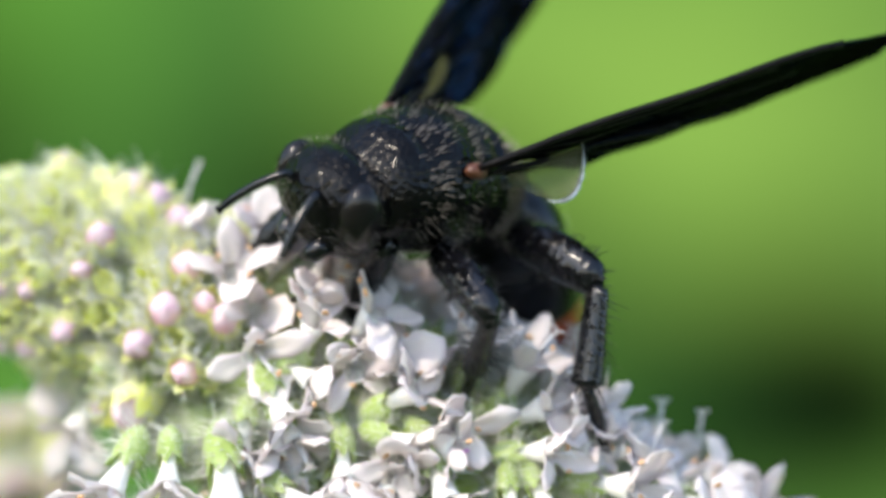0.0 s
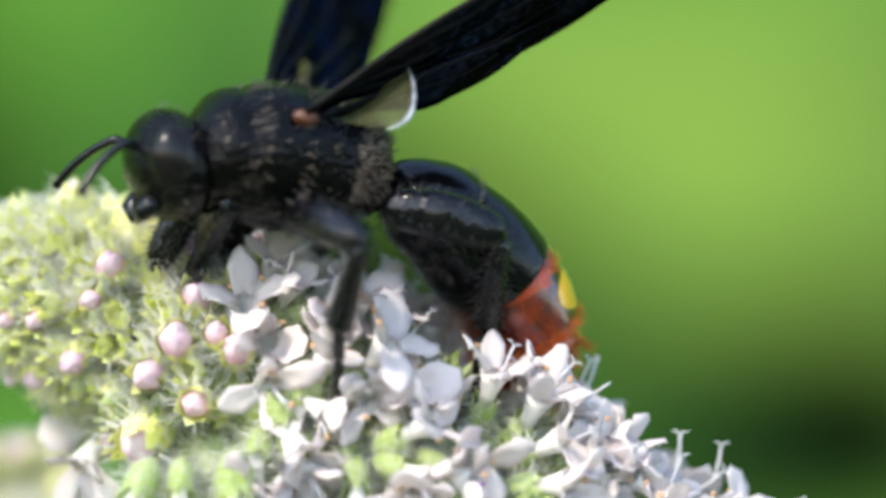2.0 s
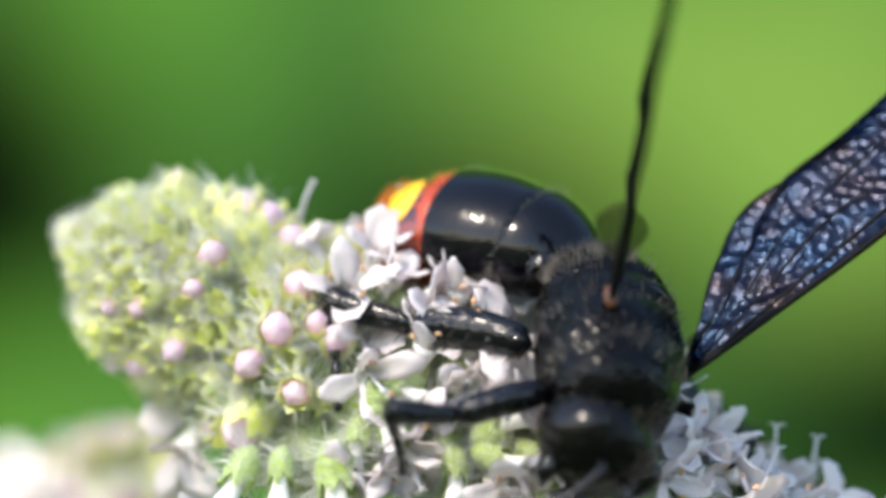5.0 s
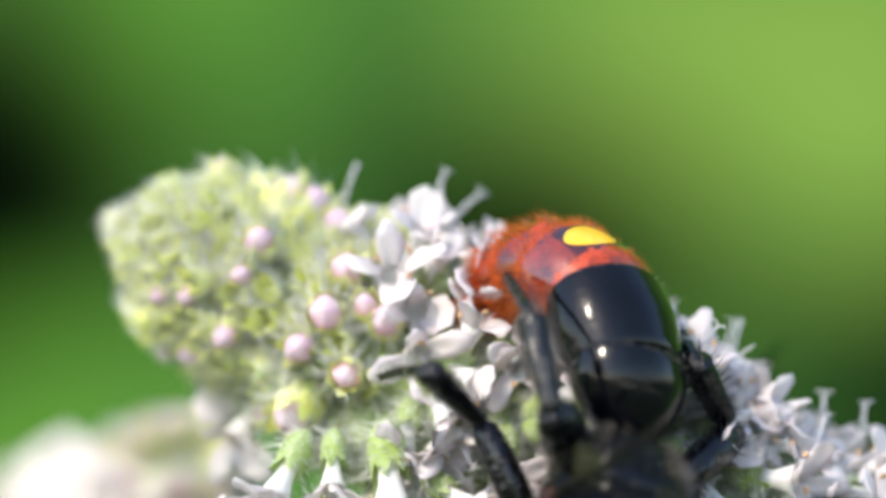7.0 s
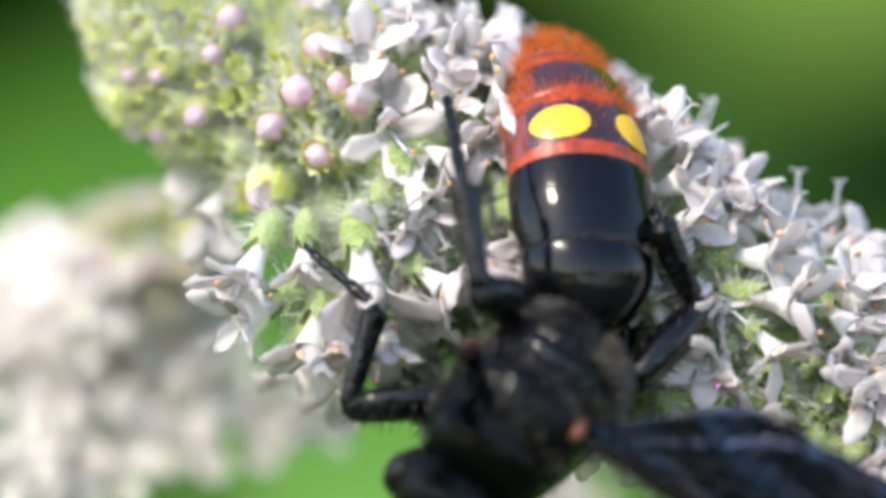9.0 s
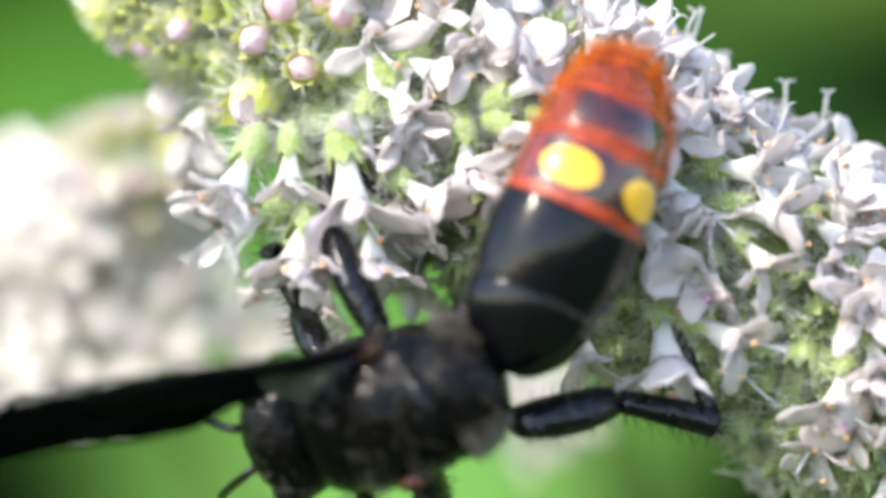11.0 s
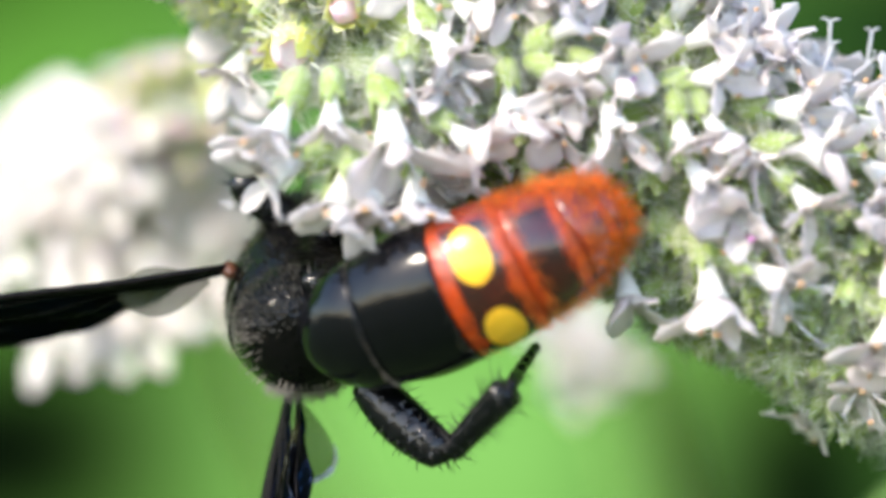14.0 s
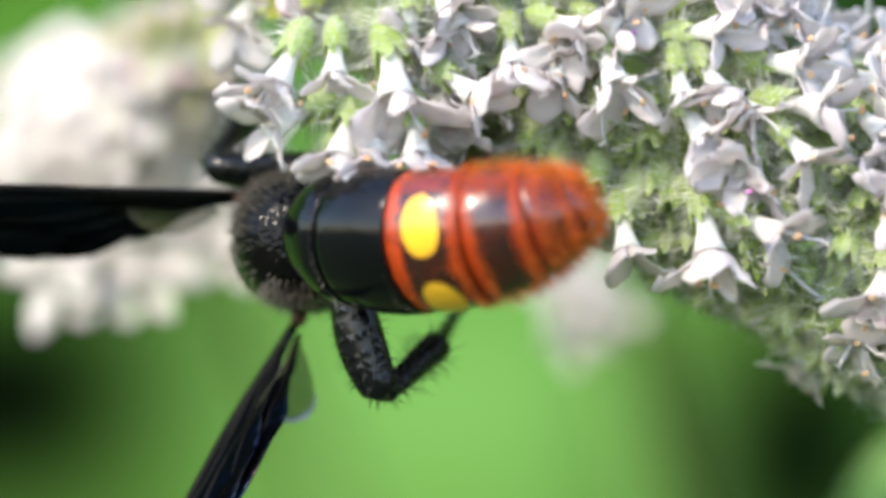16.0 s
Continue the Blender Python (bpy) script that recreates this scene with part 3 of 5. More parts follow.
# ---- the wasp ----
# Its own space, in mm: x to the head, y to its left, z to its back; the origin is the waist.
def fuzz(bm, spots, length, w, seed, lean=(0, 0, 0), mat=0):
    """Bristles on (point, normal) pairs, in mm."""
    r = random.Random(seed)
    for p, n in spots:
        d = (Vector(n) + Vector(lean) + Vector((r.uniform(-1, 1), r.uniform(-1, 1), r.uniform(-1, 1))) * 0.35).normalized()
        p = Vector(p) - d * 0.05
        hair(bm, p * MM, (p + d * length * r.uniform(0.5, 1.15)) * MM, w * MM, mat)


def ring(x, hw, up, down, n, mid=0.0):
    """Points of a body ring: half width, height up and down."""
    pts = []
    for k in range(n):
        a = 2 * math.pi * k / n
        c, s = math.cos(a), math.sin(a)
        pts.append(Vector((x, hw * c, mid + (up if s > 0 else down) * s)))
    return pts


def skin(bm, rings, mats, cap=True):
    loops = [[bm.verts.new(p * MM) for p in rg] for rg in rings]
    n = len(loops[0])
    for i in range(len(loops) - 1):
        for k in range(n):
            f = bm.faces.new((loops[i][k], loops[i][(k + 1) % n], loops[i + 1][(k + 1) % n], loops[i + 1][k]))
            f.material_index = mats(i, k) if callable(mats) else mats
    if cap:
        bm.faces.new(loops[0])
        bm.faces.new(loops[-1])


wasp = new("wasp")
tagged(wasp, "black wasp with rust-red tail and yellow spots on mint", "wasp")

# mesosoma: one hull with its plates marked by grooves
bm = bmesh.new()
N = 32
prof = [(0.0, 0.7, 0.8, 0.9, 0.0), (0.25, 1.5, 1.5, 1.4, 0.0), (0.8, 2.2, 2.1, 1.9, 0.05), (1.7, 2.6, 2.5, 2.3, 0.1), (2.5, 2.75, 2.7, 2.6, 0.1), (2.75, 2.68, 2.55, 2.65, 0.1),
        (3.0, 2.8, 2.75, 2.7, 0.1), (3.9, 2.9, 2.85, 2.85, 0.1), (4.3, 2.85, 2.72, 2.9, 0.1), (4.55, 2.92, 2.9, 2.95, 0.1), (5.8, 3.0, 2.85, 2.9, 0.05), (6.8, 2.85, 2.55, 2.7, 0.0),
        (7.1, 2.7, 2.3, 2.6, 0.0), (7.35, 2.75, 2.45, 2.6, -0.05), (8.0, 2.6, 2.3, 2.4, -0.1), (8.45, 2.35, 2.05, 2.1, -0.2), (8.8, 1.8, 1.6, 1.6, -0.3), (9.3, 0.9, 0.8, 0.9, -0.35)]
prof = [(x, 1.12 * hw, 1.13 * up, 1.1 * dn, mid) for x, hw, up, dn, mid in prof]
skin(bm, [ring(x, hw, up, dn, N, mid) for x, hw, up, dn, mid in prof], 0)
for v in bm.verts:
    q = v.co / MM
    v.co += v.co.normalized() * (0.06 * noise.noise(q * 1.7) + 0.03 * noise.noise(q * 6)) * MM
    # seams of the side plates
    if abs(q.y) > 1.8:
        v.co.y -= math.copysign(0.22 * MM * math.exp(-((q.z + 0.3 + 0.5 * (q.x - 4)) / 0.35) ** 2), q.y)
thorax = part("thorax", bm, MATT, wasp, "pitted black thorax with grey hair")
bm = bmesh.new()
spots = []
r = random.Random(3)
for k in range(5200):
    x = r.uniform(0.4, 7.6)
    i = max(j for j in range(len(prof)) if prof[j][0] <= x)
    a = r.uniform(-0.5, math.pi + 0.5)
    dense = (1.0 if abs(math.cos(a)) > 0.45 else 0.12) if x < 2.3 else 0.25 if 6.2 < x < 7.0 else 0.3 if 4.2 < x < 4.7 else 0.08 if x > 7.0 else 0.03
    if r.random() > dense:
        continue
    f = (x - prof[i][0]) / max(0.01, prof[i + 1][0] - prof[i][0])
    hw, up, dn, mid = (prof[i][j] * (1 - f) + prof[i + 1][j] * f for j in (1, 2, 3, 4))
    c, s = math.cos(a), math.sin(a)
    spots.append((Vector((x, hw * c, mid + (up if s > 0 else dn) * s)), Vector((0, c / hw, s / up)).normalized()))
fuzz(bm, spots, 0.6, 0.02, 4, (-0.5, 0, 0))
tagged(part("thorax_hair", bm, GREYHAIR, thorax, "short grey-brown hair", smooth=False), kind="stuff")
bm = bmesh.new()
blob(bm, Vector((3.3, 0, 2.75)) * MM, 0.6 * MM, 1.5 * MM, 0.62 * MM)
part("scutellum", bm, SHINE, thorax, "shiny black plate")
for q in (-1, 1):
    bm = bmesh.new()
    blob(bm, Vector((4.9, 2.95 * q, 1.95)) * MM, 0.6 * MM, 0.38 * MM, 0.36 * MM)
    part("wing_hinge", bm, HINGE, thorax, "brown wing hinge")

# head, turning on its own origin at the neck
HM = 1.34 * MM
bm = bmesh.new()
blob(bm, Vector((1.15, 0, -0.35)) * HM, 1.45 * HM, 2.2 * HM, 1.85 * HM, pose(0, 0, 0, 0, 14), 28, 20)
for v in bm.verts:
    v.co += v.co.normalized() * 0.05 * HM * noise.noise(v.co / HM * 3)
head = part("head", bm, MATT, wasp, "round black head")
for q in (-1, 1):
    bm = bmesh.new()
    blob(bm, Vector((1.35, 1.55 * q, -0.15)) * HM, 0.85 * HM, 0.7 * HM, 1.25 * HM, pose(0, 0, 0, 0, 14, 12 * q), 18, 12)
    part("eye", bm, EYE, head, "glossy dark compound eye")
    bm = bmesh.new()
    tube(bm, [Vector(p) * HM for p in ((1.8, 0.85 * q, -1.3), (2.25, 0.7 * q, -1.75), (2.35, 0.25 * q, -2.1))], [0.42 * HM, 0.34 * HM, 0.1 * HM], 10)
    part("mandible", bm, BLACK, head)
    bm = bmesh.new()
    pts = [Vector((2.1, 0.55 * q, 0.0)), Vector((2.7, 0.75 * q, 0.5))]
    for k in range(1, 10):
        a = radians(-18 - 4.5 * k)
        pts.append(pts[-1] + Vector((0.27 * math.cos(a), 0.10 * q, 0.27 * math.sin(a))))
    path, rad = [], []
    for i, p in enumerate(pts):
        path += [p * HM, (p + (pts[min(i + 1, len(pts) - 1)] - p) * 0.86) * HM]
        rad += [0.13 * HM, 0.16 * HM]
    rad[-1] = 0.08 * HM
    tube(bm, path[:-1], rad[:-1], 8)
    part("antenna", bm, BLACK, head, "thick black ringed antenna")
bm = bmesh.new()
spots = []
for k in range(260):
    d = Vector((r.uniform(-0.4, 1), r.uniform(-1, 1), r.uniform(-0.3, 1))).normalized()
    spots.append((Vector((1.15 + 1.25 * d.x, 2.25 * d.y, -0.35 + 1.95 * d.z)), d))
fuzz(bm, [(p * 1.34, n) for p, n in spots], 0.45, 0.02, 6)
tagged(part("head_hair", bm, GREYHAIR, head, "", smooth=False), kind="stuff")

# metasoma: six telescoping rings, each with its origin at its front joint and running towards -x
LENGTHS = (3.4, 3.7, 3.1, 2.3, 1.6, 1.2)
WIDTHS = ((0.8, 2.95), (2.92, 3.22), (3.14, 2.95), (2.86, 2.42), (2.32, 1.72), (1.62, 0.4))
segments = []
for i, (ln, (w0, w1)) in enumerate(zip(LENGTHS, WIDTHS)):
    bm = bmesh.new()
    rows_ = []
    steps, NR = 24, 60
    for k in range(steps + 1):
        s = k / steps
        if i == 0:
            w = w0 + (w1 - w0) * math.sin(s * math.pi / 2) ** 0.7 + 0.1 * math.sin(math.pi * s)
        else:
            w = w0 + (w1 - w0) * s + (0.22 if i == 1 else 0.14) * math.sin(math.pi * s)
        if i == 5:
            w = w0 * math.sqrt(max(0.02, 1 - s * s * 0.96))
        rows_.append(ring(-ln * s, w, w * 0.84, w * 0.74, NR, -0.25 * min(1, s * 2) if i == 0 else -0.25))
    if i < 5:
        # the rim turns in over the next ring
        rows_.append(ring(-ln - 0.10, w1 * 0.975, w1 * 0.82, w1 * 0.72, NR, -0.25))
        rows_.append(ring(-ln + 0.15, w1 * 0.9, w1 * 0.75, w1 * 0.66, NR, -0.25))
    if i > 0:
        rows_.insert(0, ring(0.5, w0 * 0.88, w0 * 0.74, w0 * 0.64, NR, -0.25))
    # ragged edges between the colours
    edge_ = [1.6 * noise.noise(Vector((k * 0.45, i * 7.0, 0))) + 0.9 * noise.noise(Vector((k * 1.7, i * 7.0, 3.0))) for k in range(NR)]

    def dorsal(k, a, b):
        return a < math.degrees(2 * math.pi * k / NR) < b
    if i < 2:
        mats, pick = [SHINE], 0
    elif i == 2:
        mats = [DARKRED, ORANGE, RUST]

        def pick(j, k):
            return 1 if j <= 4.5 + edge_[k] or j >= 22 + edge_[k] else (0 if dorsal(k, 24, 156) and j < 20.5 + 2 * edge_[k] else 2)
    elif i == 3:
        mats = [RUST, ORANGE, DARKRED]

        def pick(j, k):
            return 1 if j >= 20.5 + edge_[k] or j <= 2 + edge_[k] else 2 if dorsal(k, 40, 140) and 4 + edge_[k] < j < 18 + 2 * edge_[k] else 0
    else:
        mats = [RUST, ORANGE, DARKRED]

        def pick(j, k):
            return 1 if j >= 19 + edge_[k] and i == 4 else 2 if i == 5 and j > 12 + 2 * edge_[k] else 0
    skin(bm, rows_, pick)
    seg = part("abdomen_ring", bm, mats, wasp, ("black glossy ring" if i < 2 else "dark red ring with orange margins and two yellow spots" if i == 2 else "rust-red hairy ring"))
    segments.append(seg)
    if i == 2:
        for q in (-1, 1):
            bm = bmesh.new()
            # an oval patch that follows the ring's curve
            rad_, ang_ = 8, 20
            c0 = bm.verts.new((0, 0, 0))
            vs = []
            for a in range(rad_):
                rw = (a + 1) / rad_
                vs.append([bm.verts.new((rw * math.cos(2 * math.pi * b / ang_), rw * math.sin(2 * math.pi * b / ang_), 0)) for b in range(ang_)])
            for b in range(ang_):
                bm.faces.new((c0, vs[0][b], vs[0][(b + 1) % ang_]))
                for a in range(rad_ - 1):
                    bm.faces.new((vs[a][b], vs[a + 1][b], vs[a + 1][(b + 1) % ang_], vs[a][(b + 1) % ang_]))
            for v in bm.verts:
                u, t = v.co.x, v.co.y
                x = -1.55 + 0.86 * t * (1 - 0.12 * u)
                th = radians(90 - q * (37 + 26 * u))
                w = w0 + (w1 - w0) * (-x / ln) + 0.14 * math.sin(math.pi * -x / ln)
                e = 1.008 + 0.012 * (1 - u * u - t * t)
                v.co = Vector((x, w * e * math.cos(th), -0.25 + w * 0.84 * e * math.sin(th))) * MM
            part("yellow_spot", bm, YELLOW, seg, "smooth yellow oval spot")
    # hair
    bm = bmesh.new()
    spots = []
    rr_ = random.Random(60 + i)
    for k in range((420, 420, 1100, 1700, 1500, 900)[i]):
        s = rr_.uniform(0.93, 1.0) if i == 0 and k % 3 else rr_.random() if i > 2 else rr_.uniform(0.82, 1.0) if i == 2 and rr_.random() < 0.6 else rr_.random()
        a = rr_.uniform(0, 2 * math.pi)
        if i < 2:
            if s < 0.9 and math.sin(a) > -0.2:
                continue
        if i == 3 and 0.15 < s < 0.8 and abs(math.cos(a)) < 0.75 and math.sin(a) > 0:
            continue
        if i == 2 and 0.1 < s < 0.85 and 0.2 < abs(math.cos(a)) < 0.85 and math.sin(a) > 0:
            continue
        w = (w0 + (w1 - w0) * s) if i < 5 else w0 * math.sqrt(max(0.02, 1 - s * s * 0.96))
        spots.append((Vector((-ln * s, w * math.cos(a), -0.25 + w * (0.84 if math.sin(a) > 0 else 0.74) * math.sin(a))), Vector((-0.2, math.cos(a), math.sin(a)))))
    fuzz(bm, spots, 0.5 if i < 3 else 0.9, 0.018, 70 + i, (-0.5, 0, 0))
    tagged(part("ring_hair", bm, GREYHAIR if i < 2 else RUSTHAIR, seg, "", smooth=False), kind="stuff")


# wings: x to the tip, y to the trailing edge
def blade(outline, thick, mat, name, parent, label, veins):
    """A flat wing with two skins, a rim and raised veins. outline: leading and trailing edge at each station."""
    bm = bmesh.new()
    nv = 8
    top, low = [], []
    for i, (x, lead, trail) in enumerate(outline):
        a, b = [], []
        for j in range(nv + 1):
            y = lead + (trail - lead) * j / nv
            z = 0.16 * math.sin(2.2 * y + 0.6 * x) * min(1, x / 4) * (0.4 + 0.6 * j / nv) - 0.001 * x * x
            a.append(bm.verts.new(Vector((x, y, z + thick)) * MM))
            b.append(bm.verts.new(Vector((x, y, z - thick)) * MM))
        top.append(a)
        low.append(b)
    nu = len(outline) - 1
    for i in range(nu):
        for j in range(nv):
            bm.faces.new((top[i][j], top[i + 1][j], top[i + 1][j + 1], top[i][j + 1]))
            bm.faces.new((low[i][j], low[i][j + 1], low[i + 1][j + 1], low[i + 1][j]))
        for j in (0, nv):
            bm.faces.new((top[i][j], low[i][j], low[i + 1][j], top[i + 1][j]))
    for i in (0, nu):
        for j in range(nv):
            bm.faces.new((top[i][j], top[i][j + 1], low[i][j + 1], low[i][j]))
    wing = part(name, bm, mat, parent, label)
    for fr, x0, x1, w in veins:
        bm = bmesh.new()
        path = []
        for i, (x, lead, trail) in enumerate(outline):
            if x0 <= x <= x1:
                y = lead + (trail - lead) * fr
                z = 0.16 * math.sin(2.2 * y + 0.6 * x) * min(1, x / 4) * (0.4 + 0.6 * fr) - 0.001 * x * x
                path.append(Vector((x, y, z)) * MM)
        tube(bm, path, w * MM, 6)
        part("vein", bm, VEIN, wing)
    return wing


def fore_outline():
    rows_ = []
    for k in range(21):
        s = k / 20
        x = 20.0 * s
        lead = -0.25 - 0.9 * math.sin(math.pi * s) * 0.55
        q = min(1, s / 0.5)
        width = 0.7 + 4.6 * q * q * (3 - 2 * q)
        if s > 0.8:
            width *= math.sqrt(max(0.01, 1 - ((s - 0.8) / 0.2) ** 2))
            lead += 1.1 * ((s - 0.8) / 0.2) ** 2
        rows_.append((x, lead, lead + max(0.12, width)))
    return rows_


def hind_outline():
    rows_ = []
    for k in range(15):
        s = k / 14
        x = 0.6 + 11.4 * s
        width = 0.25 + 2.3 * math.sin(math.pi * min(1, 0.02 + s * 0.93)) ** 1.5
        if s > 0.8:
            width *= math.sqrt(max(0.01, 1 - ((s - 0.8) / 0.2) ** 2))
        rows_.append((x, 0.2 + 0.27 * x, 0.2 + 0.27 * x + max(0.1, width)))
    return rows_


wings = {}
for side in ("left", "right"):
    w = blade(fore_outline(), 0.045, WING, "forewing", wasp, "smoky black forewing with blue sheen", ((0.02, 0, 17, 0.16), (0.16, 0, 14, 0.12), (0.42, 1, 15, 0.09), (0.66, 2, 13, 0.08), (0.97, 1, 12, 0.06)))
    h = blade(hind_outline(), 0.035, WING, "hindwing", w, "black hindwing", ((0.05, 0, 10, 0.11), (0.4, 1, 9, 0.07)))
    h.location = (0, 0, -0.25 * MM)
    bm = bmesh.new()
    rows_ = []
    q = -1 if side == "left" else 0.05
    for k in range(15):
        s = k / 14
        deep = 2.3 * max(0.02, math.sin(math.pi * s ** 1.3)) ** 0.7
        rows_.append((Vector((0.8 + 4.1 * s, 1.0 + 0.1 * math.sin(5 * s), q * deep / 2)) * MM, Vector((0, 0.12, deep / 2)) * MM, Vector((0, 0.03, 0)) * MM))
    loft(bm, rows_, 14)
    lobe = part("wing_lobe", bm, LOBE, w, "olive smoky translucent lobe")
    bm = bmesh.new()
    path = []
    for k in range(22):
        s = 0.42 + 0.58 * k / 21
        deep = 2.3 * max(0.02, math.sin(math.pi * s ** 1.3)) ** 0.7
        path.append(Vector((0.8 + 4.1 * s, 1.0 + 0.1 * math.sin(5 * s), q * deep)) * MM)
    tube(bm, path, [0.10 * MM * (0.4 + 0.6 * math.sin(math.pi * k / 21)) for k in range(22)], 8)
    for v in bm.verts:
        v.co += Vector((noise.noise(v.co * 9000), 0, noise.noise(v.co * 9000 + Vector((5, 0, 0))))) * 0.00006
    if side == "left":
        part("lobe_rim", bm, RIM, lobe, "pale glittering rim")
    else:
        bm.free()
    wings[side] = w

# legs: thigh with coxa, then shin and foot under it, each along +x from its joint
LEG = {"front": (4.2, 3.4, 4.2, 0.85), "middle": (5.5, 4.5, 5.0, 0.92), "hind": (5.4, 4.6, 6.2, 1.08)}
HIP = {"front": (7.3, 1.9, -2.0), "middle": (4.8, 2.4, -2.3), "hind": (0.8, 2.5, -1.2)}


def limb(stations, n, w, bristle, seed, share=0.6):
    """A round limb along +x through (x, z, half width, half height) in mm, with bristles drawn out of its skin."""
    bm = bmesh.new()
    loft(bm, [(Vector((x, 0, z)) * MM, Vector((0, a, 0)) * MM, Vector((0, 0, b)) * MM) for x, z, a, b in stations], n)
    bmesh.ops.recalc_face_normals(bm, faces=bm.faces[:])
    bm.normal_update()
    bristles(bm, [f for f in bm.faces if len(f.verts) == 4], 0.12, bristle, seed, (0.5, 0, 0), 1, share)
    return bm


def leg(kind):
    lf, lt, la, w = LEG[kind]
    ends = lambda s, a, b: math.sqrt(max(0.03, min(1, s / a))) * math.sqrt(max(0.03, min(1, (1 - s) / b)))
    st = []
    for k in range(15):
        s = k / 14
        h = w * (0.72 + 0.3 * math.sin(math.pi * s)) * ends(s, 0.08, 0.08)
        st.append((lf * s * 1.04, 0.25 * math.sin(math.pi * s), h * 0.8, h))
    thigh = part(kind + "_leg", limb(st, 12, w, 0.7, 5, 0.6), [BLACK, BLACKHAIR], wasp, "bristly black %s leg" % kind)
    st = []
    for k in range(17):
        s = k / 16
        h = w * (0.5 + 0.28 * s) * ends(s, 0.06, 0.06)
        st.append((lt * s * 1.03, 0, h * 0.85, h))
    shin = part("shin", limb(st, 10, w, 1.0, 6, 0.65), [BLACK, BLACKHAIR], thigh, "spiny black shin")
    st = []
    x = 0
    for ln, rad_ in ((0.36, 0.32), (0.2, 0.28), (0.16, 0.26), (0.12, 0.24), (0.16, 0.22)):
        for s, f in ((0.03, 0.6), (0.3, 0.85), (0.7, 0.95), (0.95, 1.0)):
            q = x + ln * s
            st.append((la * q, 0.12 * math.sin(3 * q), w * rad_ * f, w * rad_ * f))
        x += ln
    st.append((la * 1.03, 0, w * 0.05, w * 0.12))
    foot = part("foot", limb(st, 8, w, 0.5, 7, 0.35), [BLACK, BLACKHAIR], thigh, "thin jointed black foot")
    return thigh, shin, foot


legs = {(k, s): leg(k) for k in LEG for s in ("left", "right")}


# ---- movement ----
TRACKS = {}


def key(ob, t, m):
    TRACKS.setdefault(ob, []).append((t, m))


def bone(a, d, z):
    """A pose at a (mm) with x along d."""
    return Matrix.Translation(Vector(a) * MM) @ frame_of(d, z)


def stance(t, waist, fwd, left, tail, back, curl, wing_l, wing_r, **feet):
    """Key the wasp at t. waist in mm; fwd and left: ways of the thorax; tail and back: the first ring's way and its dorsal side; curl: degrees a
    joint; wing_l, wing_r: (way to the tip, way to the trailing edge); feet: legs by name, (knee, foot) or (knee, ankle, foot) in mm."""
    f = Vector(fwd).normalized()
    lf = Vector(left)
    lf = (lf - f * lf.dot(f)).normalized()
    up = f.cross(lf)
    root = Matrix.Translation(Vector(waist) * MM) @ Matrix((f, lf, up)).transposed().to_4x4()
    inv = root.inverted()
    key(wasp, t, root)
    key(head, t, pose(8.15 * MM, 0, -0.35 * MM, 0, 12, 0))
    # tail
    d, p = Vector(tail).normalized(), Vector(waist)
    z = Vector(back)
    z = (z - d * z.dot(d)).normalized()
    for i, seg in enumerate(segments):
        key(seg, t, inv @ bone(p, -d, z))
        p = p + d * LENGTHS[i]
        a = radians(curl * (0.6, 0.8, 1.25, 1.35, 1.35, 1)[i])
        d, z = (d * math.cos(a) - z * math.sin(a)), (z * math.cos(a) + d * math.sin(a))
    for name, q, (way, trail) in (("left", 1, wing_l), ("right", -1, wing_r)):
        base = root @ (Vector((4.9, 3.05 * q, 2.05)) * MM)
        x = Vector(way).normalized()
        y = Vector(trail)
        y = (y - x * y.dot(x)).normalized()
        m = Matrix.Translation(base) @ Matrix((x, y, x.cross(y))).transposed().to_4x4()
        key(wings[name], t, inv @ m)
    for (kind, side), (thigh, shin, foot) in legs.items():
        q = 1 if side == "left" else -1
        h = HIP[kind]
        hip = Vector((h[0], h[1] * q, h[2]))
        lf_, lt, la, w = LEG[kind]
        given, ankle = feet.get(kind + "_" + side), ()
        if given:
            knee, *ankle, toe = (inv @ (Vector(v) * MM) / MM for v in given)
        else:
            knee, toe = {"front": ((8.0, 3.4, -4.6), (8.8, 2.8, -9.0)), "middle": ((5.2, 4.6, -4.2), (5.4, 4.4, -9.5)), "hind": ((0.4, 5.2, -2.0), (-2.0, 5.0, -8.5))}[kind]
            knee, toe = Vector((knee[0], knee[1] * q, knee[2])), Vector((toe[0], toe[1] * q, toe[2]))
        d1 = (knee - hip).normalized()
        knee = hip + d1 * lf_
        to = toe - knee
        dist = min(max(to.length, 1.2), lt + la - 0.05)
        n = to.normalized()
        c = (lt * lt + dist * dist - la * la) / (2 * lt * dist)
        c = max(-0.2, min(1, c))
        bend = d1 - n * d1.dot(n)
        bend = bend.normalized() if bend.length > 1e-3 else Vector((0, 0, 1))
        d2 = (n * c + bend * math.sqrt(1 - c * c)).normalized()
        if ankle:
            d2 = (ankle[0] - knee).normalized()
        end = knee + d2 * lt
        d3 = ((toe if ankle else knee + n * dist) - end).normalized()
        zz = Vector((0.1, 0.15 * q, 1))
        m1 = bone(hip, d1, zz)
        key(thigh, t, m1)
        key(shin, t, m1.inverted() @ bone(knee, d2, zz))
        key(foot, t, m1.inverted() @ bone(end, d3, zz))


